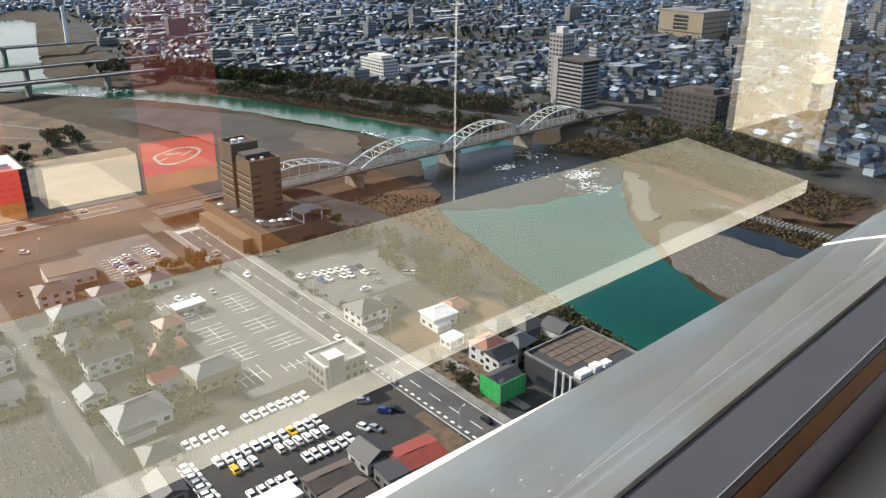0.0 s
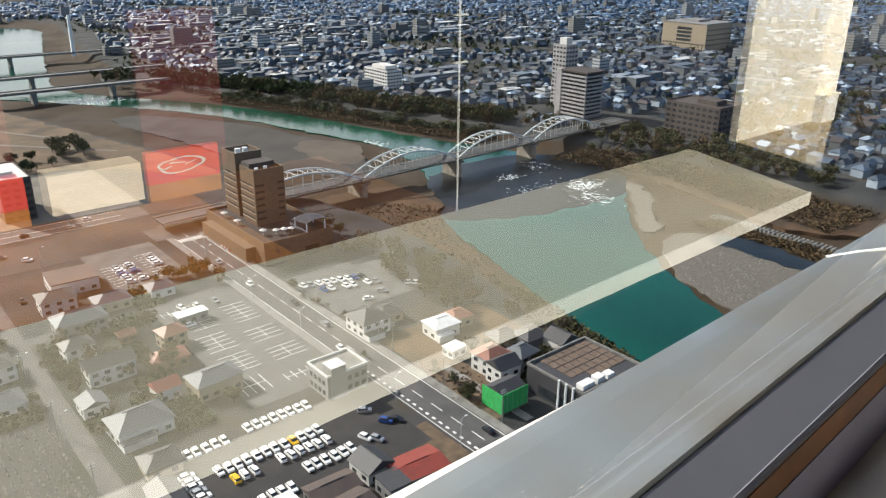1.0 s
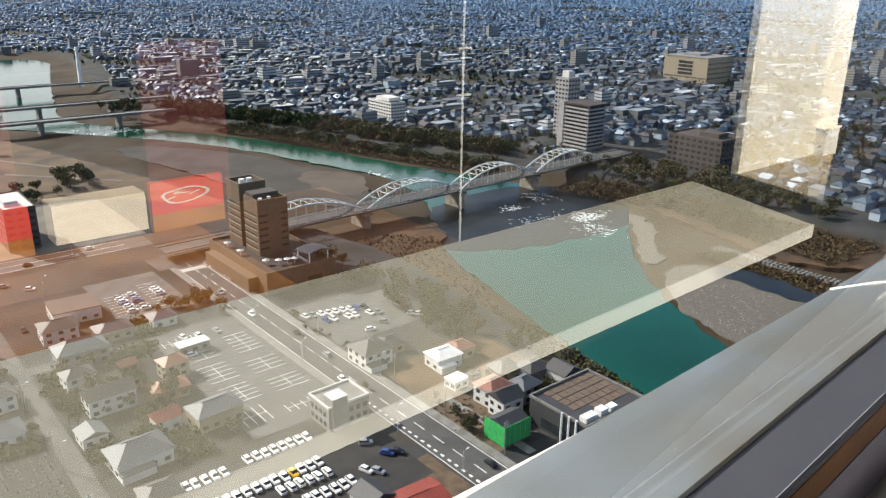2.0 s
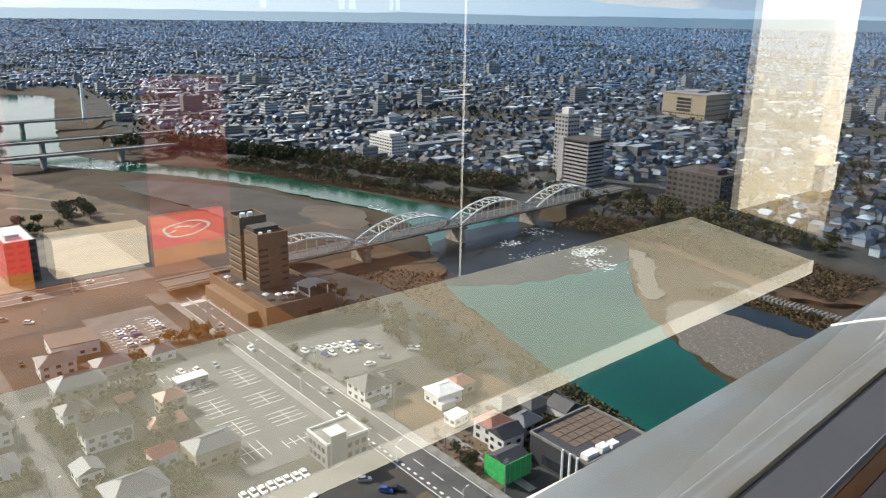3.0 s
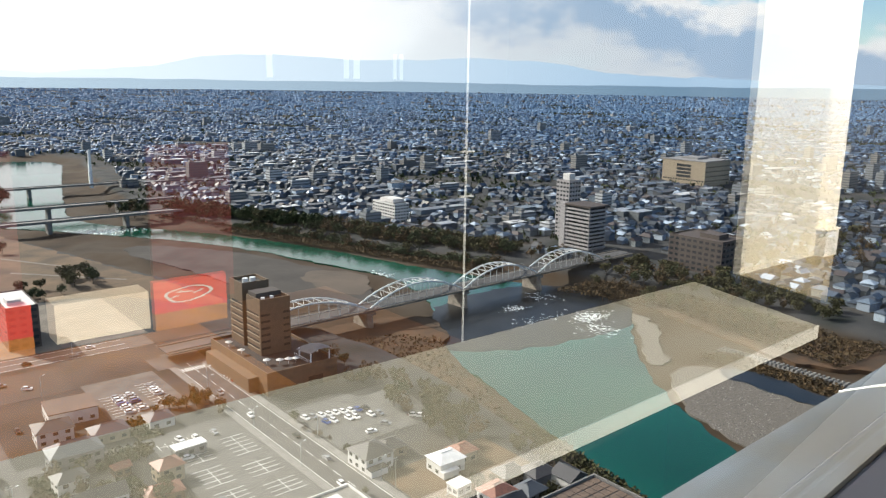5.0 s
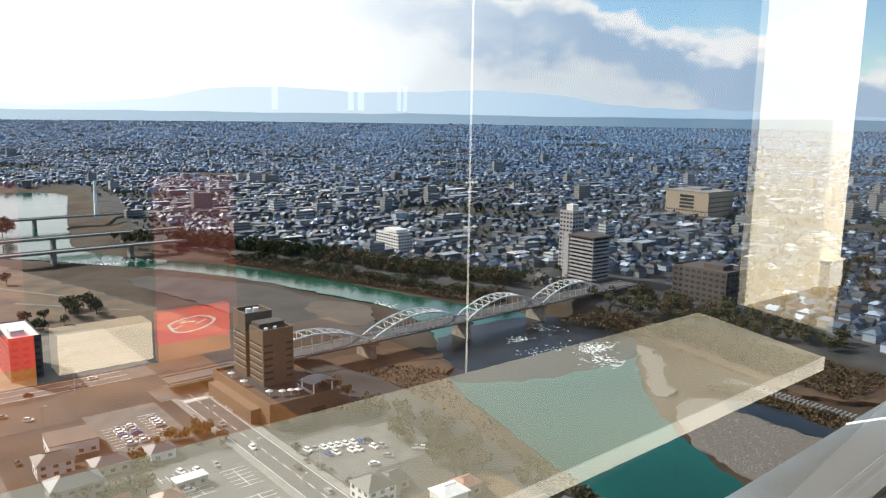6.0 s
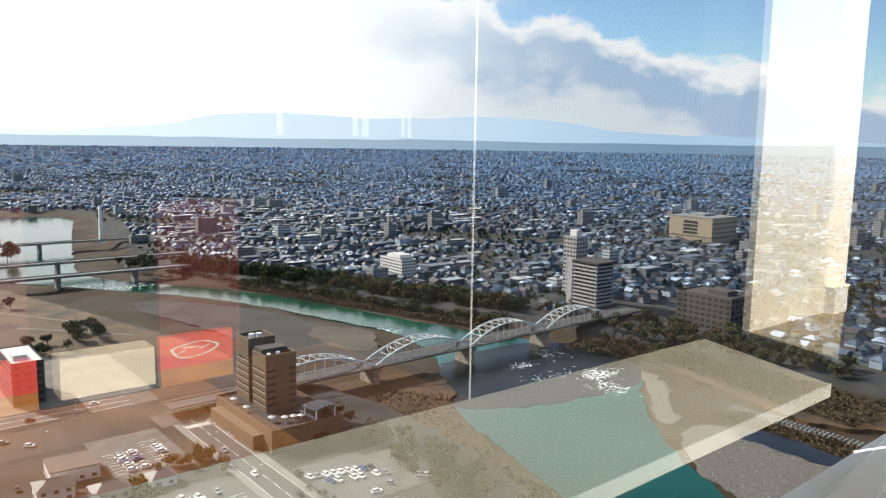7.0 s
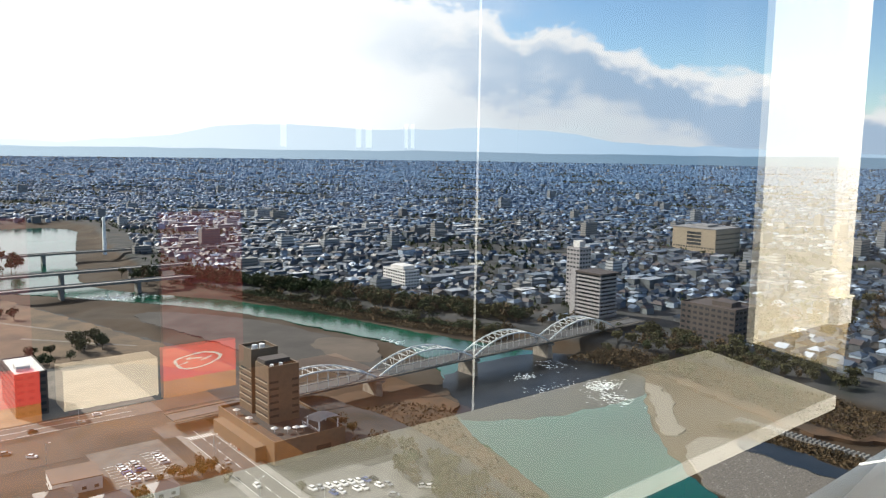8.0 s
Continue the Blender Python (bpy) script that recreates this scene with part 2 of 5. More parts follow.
def ground_material():
    """City ground: streets, yards and fields; gravel and dry grass on the low river bed."""
    m = bpy.data.materials.new("ground")
    m.use_nodes = True
    n, l = m.node_tree.nodes, m.node_tree.links
    b = n["Principled BSDF"]
    b.inputs["Roughness"].default_value = 0.95
    b.inputs["Specular IOR Level"].default_value = 0.2
    tc = n.new("ShaderNodeNewGeometry")

    def noise_ramp(scale, stops, detail=8):
        t = n.new("ShaderNodeTexNoise")
        t.inputs["Scale"].default_value, t.inputs["Detail"].default_value = scale, detail
        l.new(tc.outputs["Position"], t.inputs["Vector"])
        r = n.new("ShaderNodeValToRGB")
        for i, (p, c) in enumerate(stops):
            e = r.color_ramp.elements[i] if i < 2 else r.color_ramp.elements.new(p)
            e.position, e.color = p, (*c, 1)
        l.new(t.outputs["Fac"], r.inputs[0])
        return r.outputs["Color"]

    town = noise_ramp(0.035, [(0.30, (0.018, 0.022, 0.018)), (0.45, (0.036, 0.038, 0.040)), (0.56, (0.05, 0.05, 0.05)), (0.70, (0.05, 0.041, 0.031))], 10)
    bed = noise_ramp(0.02, [(0.34, (0.022, 0.015, 0.009)), (0.47, (0.043, 0.028, 0.016)), (0.57, (0.052, 0.040, 0.029)), (0.72, (0.027, 0.019, 0.012))], 12)
    sp = n.new("ShaderNodeSeparateXYZ")
    l.new(tc.outputs["Position"], sp.inputs[0])
    mr = n.new("ShaderNodeMapRange")
    mr.inputs["From Min"].default_value, mr.inputs["From Max"].default_value = -1.0, -4.0
    l.new(sp.outputs["Z"], mr.inputs["Value"])
    mx = n.new("ShaderNodeMix")
    mx.data_type = "RGBA"
    l.new(mr.outputs[0], mx.inputs["Factor"])
    l.new(town, mx.inputs["A"])
    l.new(bed, mx.inputs["B"])
    l.new(mx.outputs["Result"], b.inputs["Base Color"])
    t2 = n.new("ShaderNodeTexNoise")
    t2.inputs["Scale"].default_value, t2.inputs["Detail"].default_value = 0.6, 6
    l.new(tc.outputs["Position"], t2.inputs["Vector"])
    bp = n.new("ShaderNodeBump")
    bp.inputs["Strength"].default_value = 0.5
    l.new(t2.outputs["Fac"], bp.inputs["Height"])
    l.new(bp.outputs["Normal"], b.inputs["Normal"])
    return m


M["ground"] = ground_material()

# ================= small builders =================


class Shape:
    """Collects faces for one mesh."""

    def __init__(self):
        self.v, self.f, self.mi = [], [], []

    def face(self, pts, mi=0):
        k = len(self.v)
        self.v += [tuple(p) for p in pts]
        self.f.append(tuple(range(k, k + len(pts))))
        self.mi.append(mi)
        return self

    def solid(self, verts, faces, mi=0):
        k = len(self.v)
        self.v += [tuple(p) for p in verts]
        self.f += [tuple(k + i for i in f) for f in faces]
        self.mi += [mi] * len(faces)
        return self

    def box(self, x0, y0, z0, x1, y1, z1, mi=0, inset=0.0):
        i = inset
        return self.solid([(x0, y0, z0), (x1, y0, z0), (x1, y1, z0), (x0, y1, z0), (x0 + i, y0 + i, z1), (x1 - i, y0 + i, z1), (x1 - i, y1 - i, z1), (x0 + i, y1 - i, z1)],
                          [(3, 2, 1, 0), (4, 5, 6, 7), (0, 1, 5, 4), (1, 2, 6, 5), (2, 3, 7, 6), (3, 0, 4, 7)], mi)

    def gable(self, x0, y0, z0, x1, y1, h, over=0.5, along="x", mi=0, t=0.25):
        x0, y0, x1, y1 = x0 - over, y0 - over, x1 + over, y1 + over
        if along == "x":
            ym = (y0 + y1) / 2
            a = [(x0, y0, z0), (x1, y0, z0), (x1, y1, z0), (x0, y1, z0), (x0, ym, z0 + h), (x1, ym, z0 + h)]
        else:
            xm = (x0 + x1) / 2
            a = [(x1, y0, z0), (x1, y1, z0), (x0, y1, z0), (x0, y0, z0), (xm, y0, z0 + h), (xm, y1, z0 + h)]
        return self.solid(a, [(0, 1, 5, 4), (2, 3, 4, 5), (3, 0, 4), (1, 2, 5), (3, 2, 1, 0)], mi)

    def hip(self, x0, y0, z0, x1, y1, h, over=0.6, mi=0):
        x0, y0, x1, y1 = x0 - over, y0 - over, x1 + over, y1 + over
        w, d = x1 - x0, y1 - y0
        if w >= d:
            r0, r1 = (x0 + d * 0.45, (y0 + y1) / 2, z0 + h), (x1 - d * 0.45, (y0 + y1) / 2, z0 + h)
            return self.solid([(x0, y0, z0), (x1, y0, z0), (x1, y1, z0), (x0, y1, z0), r0, r1], [(0, 1, 5, 4), (1, 2, 5), (2, 3, 4, 5), (3, 0, 4), (3, 2, 1, 0)], mi)
        r0, r1 = ((x0 + x1) / 2, y0 + w * 0.45, z0 + h), ((x0 + x1) / 2, y1 - w * 0.45, z0 + h)
        return self.solid([(x0, y0, z0), (x1, y0, z0), (x1, y1, z0), (x0, y1, z0), r0, r1], [(0, 1, 4), (1, 2, 5, 4), (2, 3, 5), (3, 0, 4, 5), (3, 2, 1, 0)], mi)

    def tube(self, pts, r, sides=6, mi=0, r2=None):
        rings = []
        pts = [Vector(p) for p in pts]
        for i, p in enumerate(pts):
            d = (pts[min(i + 1, len(pts) - 1)] - pts[max(i - 1, 0)]).normalized()
            up = Vector((0, 0, 1)) if abs(d.z) < 0.9 else Vector((1, 0, 0))
            a = d.cross(up).normalized()
            b = a.cross(d)
            rr = r if r2 is None else r + (r2 - r) * i / max(1, len(pts) - 1)
            rings.append([p + (a * math.cos(2 * math.pi * k / sides) + b * math.sin(2 * math.pi * k / sides)) * rr for k in range(sides)])
        k0 = len(self.v)
        for ring in rings:
            self.v += [tuple(q) for q in ring]
        for i in range(len(rings) - 1):
            for k in range(sides):
                a, b = k0 + i * sides + k, k0 + i * sides + (k + 1) % sides
                self.f.append((a, b, b + sides, a + sides))
                self.mi.append(mi)
        self.f.append(tuple(range(k0 + sides - 1, k0 - 1, -1)))
        self.f.append(tuple(k0 + (len(rings) - 1) * sides + k for k in range(sides)))
        self.mi += [mi, mi]
        return self

    def slab(self, poly, z0, z1, mi=0):
        n = len(poly)
        self.solid([(*p, z0) for p in poly] + [(*p, z1) for p in poly], [tuple(range(n, 2 * n))] + [(i, (i + 1) % n, n + (i + 1) % n, n + i) for i in range(n)], mi)
        return self

    def mesh(self, name, mats):
        me = bpy.data.meshes.new(name)
        me.from_pydata(self.v, [], self.f)
        for m in (mats if isinstance(mats, (list, tuple)) else [mats]):
            me.materials.append(m)
        if any(self.mi):
            me.polygons.foreach_set("material_index", self.mi)
        me.update()
        return me


def part(name, shape, material, parent, label=""):
    ob = new(name, shape.mesh(name, material))
    ob.parent = parent
    return tagged(ob, label)


def thing(name, label, category, at=(0, 0, 0), rz=0.0, group="", kind=""):
    ob = new(name)
    ob.empty_display_size = 0.2
    ob.matrix_basis = pose(*at, 0, 0, rz)
    return tagged(ob, label, category, group, kind)


def solo(name, shape, material, label, category, group="", kind="", at=(0, 0, 0), rz=0.0):
    ob = new(name, shape.mesh(name, material))
    ob.matrix_basis = pose(*at, 0, 0, rz)
    return tagged(ob, label, category, group, kind)


def rounded(poly, times=2):
    """Corner-cutting of a closed outline."""
    for _ in range(times):
        out = []
        for i, p in enumerate(poly):
            q = poly[(i + 1) % len(poly)]
            out += [(0.75 * p[0] + 0.25 * q[0], 0.75 * p[1] + 0.25 * q[1]), (0.25 * p[0] + 0.75 * q[0], 0.25 * p[1] + 0.75 * q[1])]
        poly = out
    return poly


def ragged(poly, amp, piece=5.0):
    """The outline broken into short pieces and shifted a little, like a natural shore."""
    out = []
    for i, p in enumerate(poly):
        q = poly[(i + 1) % len(poly)]
        k = max(1, int(math.hypot(q[0] - p[0], q[1] - p[1]) / piece))
        for j in range(k):
            x, y = p[0] + (q[0] - p[0]) * j / k, p[1] + (q[1] - p[1]) * j / k
            v = noise.noise_vector(Vector((x * 0.11, y * 0.11, 0.5)), noise_basis="PERLIN_ORIGINAL") * amp + noise.noise_vector(Vector((x * 0.4, y * 0.4, 2.5)), noise_basis="PERLIN_ORIGINAL") * amp * 0.4
            out.append((x + v.x, y + v.y))
    return out


def inside(poly, x, y):
    """Which of the points (arrays) lie within the outline."""
    hit = np.zeros(np.shape(x), bool)
    for i in range(len(poly)):
        (xa, ya), (xb, yb) = poly[i], poly[i - 1]
        if ya != yb:
            hit ^= ((ya > y) != (yb > y)) & (x < (xb - xa) * (y - ya) / (yb - ya) + xa)
    return hit


def edge_distance(poly, x, y):
    best = np.full(np.shape(x), 1e9)
    for i in range(len(poly)):
        (xa, ya), (xb, yb) = poly[i], poly[i - 1]
        dx, dy = xb - xa, yb - ya
        k = np.clip(((x - xa) * dx + (y - ya) * dy) / (dx * dx + dy * dy + 1e-9), 0, 1)
        best = np.minimum(best, np.hypot(x - xa - k * dx, y - ya - k * dy))
    return best


# ================= land =================
BED = -7.0
VALLEY = rounded([(60, 1420), (40, 1150), (45, 900), (105, 740), (150, 570), (182, 430), (196, 340), (204, 290), (200, 230), (192, 185), (186, 150), (178, 90), (170, -60),
                  (420, -60), (425, 120), (432, 220), (425, 290), (410, 330), (398, 400), (362, 475), (337, 565), (306, 650), (262, 735), (272, 900), (308, 1150), (370, 1420)])
RIVER = rounded([(80, 1380), (55, 1150), (60, 900), (90, 830), (132, 773), (217, 662), (260, 589), (287, 501), (308, 429), (296, 375), (275, 340), (252, 305), (234, 278),
                 (227, 238), (211, 191), (205, 160), (199, 132), (190, 90), (186, -40),
                 (238, -40), (243, 90), (256, 140), (277, 181), (303, 214), (320, 232), (346, 251), (372, 280), (381, 304), (374, 350), (350, 409), (335, 458),
                 (313, 546), (280, 633), (231, 704), (184, 780), (212, 900), (262, 1120), (330, 1380)])
RIVER = ragged(RIVER, 3.0)


def build_ground():
    near = np.arange(-60, 720, 7.0)
    far = 720 + (np.linspace(0, 1, 60) ** 1.8) * 5600
    back = -60 - (np.linspace(0, 1, 16)[1:] ** 2)[::-1] * 5600
    xs = np.concatenate([back, near, far])
    gx, gy = np.meshgrid(xs, xs, indexing="ij")
    wob = 6 * np.sin(gx / 23.0) * np.cos(gy / 31.0)
    ins = inside(VALLEY, gx, gy)
    d = edge_distance(VALLEY, gx, gy) + wob * 0.4
    k = np.clip(np.where(ins, d, 0) / 14.0, 0, 1)
    z = BED * k * k * (3 - 2 * k)
    z += np.where(ins & (k > 0.9), 0.5 * np.sin(gx / 11.0 + gy / 17.0), 0)
    inr = inside(RIVER, gx, gy)
    z -= np.where(inr, np.clip(edge_distance(RIVER, gx, gy) / 8.0, 0, 1) * 1.8, 0)
    r = np.hypot(gx, gy)
    z += np.clip((r - 1800) / 3000, 0, 1) ** 1.4 * 62        # the plain rises gently towards the hills
    n = len(xs)
    idx = np.arange(n * n).reshape(n, n)
    faces = np.stack([idx[:-1, :-1], idx[1:, :-1], idx[1:, 1:], idx[:-1, 1:]], -1).reshape(-1, 4)
    me = bpy.data.meshes.new("ground")
    me.from_pydata(np.stack([gx, gy, z], -1).reshape(-1, 3).tolist(), [], faces.tolist())
    me.materials.append(M["ground"])
    me.shade_smooth()
    tagged(new("ground", me), "brown winter ground with a broad low river bed", "ground", kind="structure")


def land_height(x, y):
    r = math.hypot(x, y)
    return max(0.0, min(1.0, (r - 1800) / 3000)) ** 1.4 * 62


build_ground()
solo("water", Shape().slab(RIVER, -8.5, -6.6), M["water"], "green river water winding across its gravel bed", "water", kind="structure")


def flat(name, poly, material, label, category, z=0.05, thick=0.3, smooth=0):
    return solo(name, Shape().slab(ragged(rounded(poly, smooth), 3.5, 3.0) if smooth else poly, z - thick, z), M[material], label, category, kind="structure")


def rect(x0, y0, x1, y1):
    return [(x0, y0), (x1, y0), (x1, y1), (x0, y1)]


flat("gravel_bar", [(262, 150), (283, 182), (312, 205), (330, 190), (322, 160), (318, 120), (262, 110)], "gravel", "grey gravel bar beside the green pool", "gravel", BED + 0.9, 1.5, 2)
flat("gravel_bar", [(304, 212), (324, 231), (350, 250), (372, 276), (366, 252), (345, 236), (328, 220), (316, 208)], "gravel", "pale gravel bar along the rapids", "gravel", BED + 0.8, 1.5, 2)
flat("gravel_bar", [(258, 470), (275, 478), (297, 450), (280, 410), (262, 398), (248, 430)], "sand_bar", "pale triangular gravel bar", "gravel", BED + 0.7, 1.5, 2)
flat("gravel_bar", [(200, 640), (252, 575), (275, 500), (285, 440), (268, 375), (240, 380), (215, 440), (205, 520), (180, 610)], "gravel_dark", "broad grey gravel flat beside the river", "gravel", BED + 0.6, 1.5, 2)
flat("grass_bank", [(176, 268), (178, 346), (208, 356), (250, 350), (272, 336), (252, 302), (232, 276), (224, 240), (206, 208), (192, 220)], "russet", "russet dry grass on the river bank", "grass", BED + 1.7, 3.0, 2)
flat("riffle", [(240, 286), (256, 316), (280, 352), (330, 366), (382, 352), (390, 310), (378, 276), (350, 258), (316, 258), (270, 266)], "dark_water", "dark riffle over stones above the rapids", "water", -6.56, 0.5, 2)
flat("scrub_terrace", [(388, 326), (470, 322), (560, 268), (640, 226), (600, 150), (500, 120), (425, 120), (362, 150), (368, 205), (384, 256), (392, 290)], "russet", "russet scrub terrace beside the river", "grass", BED + 1.6, 2.5, 2)
flat("footpath", ragged([(470, 362), (456, 316), (463, 281), (465, 249), (458, 212), (478, 170), (481, 171), (462, 212), (469, 249), (467, 282), (460, 316), (474, 361)], 1.0), "gravel_light", "pale track across the river terrace", "path", BED + 1.9)
flat("side_channel", [(318, 190), (338, 186), (335, 140), (330, 80), (318, 80), (322, 140)], "dark_water", "narrow dark side channel", "water", BED + 1.0, 1.0, 2)
_weir = thing("revetment", "row of pale concrete blocks in the river bed", "revetment")
part("apron", Shape().slab([(351.5, 205), (357.5, 205), (359, 95), (353, 95)], BED - 1, BED + 0.9), M["gravel"], _weir)
_block = Shape().box(-1.3, -0.7, -0.6, 1.3, 0.7, 0.7, inset=0.25).mesh("block", M["concrete"])
for _k in range(48):
    for _r in range(2):
        _o = new("block", _block)
        _o.parent = _weir
        _o.matrix_basis = pose(353.6 + 3.0 * _r + 0.03 * _k, 203 - 2.2 * _k, BED + 1.2, 0, 0, 5 * math.sin(_k * 1.7 + _r))

# ================= bridge =================


def bridge():
    """Bowstring arches in pairs: ribs laced together by zigzag bracing, hangers, open railings."""
    b = thing("arch_bridge", "white steel road bridge with four bowstring arches", "bridge", (229, 341, 0), 1.6)
    y0, y1, zd, rise = 0.0, 10.5, 4.6, 9.2
    xa, xb = -112, 238
    part("deck", Shape().box(xa, y0 + 0.5, zd - 0.9, xb, y1 - 0.5, zd), M["asphalt"], b, "grey road deck")
    for y in (y0, y1):
        part("girder", Shape().box(-78, y - 0.35, zd - 1.7, 206, y + 0.35, zd + 0.2), M["dark_steel"], b, "dark grey plate girder")
    spans = [(-74, -1), (1, 69), (71, 135), (137, 203)]
    for x0, x1 in spans:
        def rib(k, y, q=24):
            return (x0 + (x1 - x0) * k / q, y, zd + 0.3 + rise * (1 - (2 * k / q - 1) ** 2))
        for y in (y0, y1):
            part("arch_rib", Shape().tube([rib(k, y) for k in range(25)], 0.52, 6), M["bridge_steel"], b)
            for k in range(2, 23, 2):
                x, _, z = rib(k, y)
                part("hanger", Shape().tube([(x, y, zd), (x, y, z)], 0.12, 5), M["bridge_steel"], b)
        for k in range(3, 22, 2):
            part("cross_brace", Shape().tube([rib(k, y0), rib(k, y1)], 0.2, 5), M["bridge_steel"], b)
            if k < 21:
                part("cross_brace", Shape().tube([rib(k, y0), rib(k + 2, y1)], 0.14, 5), M["bridge_steel"], b)
    for x in (-75, 0, 70, 136, 206):
        s = Shape().box(x - 2.4, y0 - 1.5, BED - 3, x + 2.4, y1 + 1.5, zd - 3.0, inset=0.5)
        s.solid([(x - 2.4, y0 - 1.5, BED - 3), (x, y0 - 4.2, BED - 3), (x + 2.4, y0 - 1.5, BED - 3), (x - 1.9, y0 - 1.0, zd - 3.0), (x, y0 - 3.2, zd - 3.0), (x + 1.9, y0 - 1.0, zd - 3.0)],
                [(0, 1, 4, 3), (1, 2, 5, 4), (3, 4, 5)])
        s.box(x - 3, y0 - 2.5, zd - 3.0, x + 3, y1 + 2.5, zd - 1.75)
        part("pier", s, M["pier_concrete"], b, "stained concrete pier with a pointed cutwater")
    for y, e in ((y0 - 1.6, -0.9), (y1 + 1.6, 0.9)):
        part("footway", Shape().box(xa, y - 1.0, zd - 0.35, xb, y + 1.0, zd + 0.05), M["gravel"], b)
        r = Shape()
        for z in (0.45, 0.8, 1.15):
            r.tube([(xa, y + e, zd + z), (xb, y + e, zd + z)], 0.06, 4)
        for k in range(0, 175):
            r.tube([(xa + 2 * k, y + e, zd), (xa + 2 * k, y + e, zd + 1.15)], 0.06, 4)
        part("railing", r, M["dark_steel"], b)
    for k in range(1, 9):
        x = -89 + k * 35
        part("lamp_post", Shape().tube([(x, y0 - 1, zd), (x, y0 - 1, zd + 8), (x, y0 + 1.5, zd + 8.4)], 0.09, 5), M["steel_grey"], b)
    return b


bridge()


def beam_bridge(y, x0, x1, zd, piers, label, width=12.0):
    b = thing("beam_bridge", label, "bridge")
    part("deck", Shape().box(x0, y, zd - 1.3, x1, y + width, zd), M["concrete"], b)
    for yy in (y, y + width):
        part("parapet", Shape().box(x0, yy - 0.2, zd, x1, yy + 0.2, zd + 0.8), M["concrete"], b)
    for x in piers:
        part("pier", Shape().box(x - 1.6, y + 1, BED - 3, x + 1.6, y + width - 1, zd - 1.3), M["concrete"], b)
    return b


beam_bridge(720, 20, 290, 4.2, (90, 157, 222), "long grey concrete beam bridge over the river")
beam_bridge(800, 40, 300, 4.2, (110, 175, 240), "second grey beam bridge farther upstream")
_cb = beam_bridge(950, 60, 325, 4.2, (110, 190), "cable-stayed bridge with a single white pylon")
part("pylon", Shape().box(253, 950, 0, 257, 954, 44, inset=0.8), M["white_metal"], _cb, "slender white pylon")

# ================= buildings =================


def windows_on(parent, x0, x1, y, z0, storeys, dz, count, h=1.4, w=None, axis="x", side=-1, material="window", name="window"):
    """Rows of single windows in a wall; side is where the outside lies."""
    step = (x1 - x0) / count
    w = w or step * 0.6
    for i in range(storeys):
        for k in range(count):
            c = x0 + step * (k + 0.5)
            z = z0 + i * dz
            s = Shape()
            if axis == "x":
                s.box(c - w / 2, min(y, y + side * 0.08), z, c + w / 2, max(y, y + side * 0.08), z + h)
            else:
                s.box(min(y, y + side * 0.08), c - w / 2, z, max(y, y + side * 0.08), c + w / 2, z + h)
            part(name, s, M[material], parent)


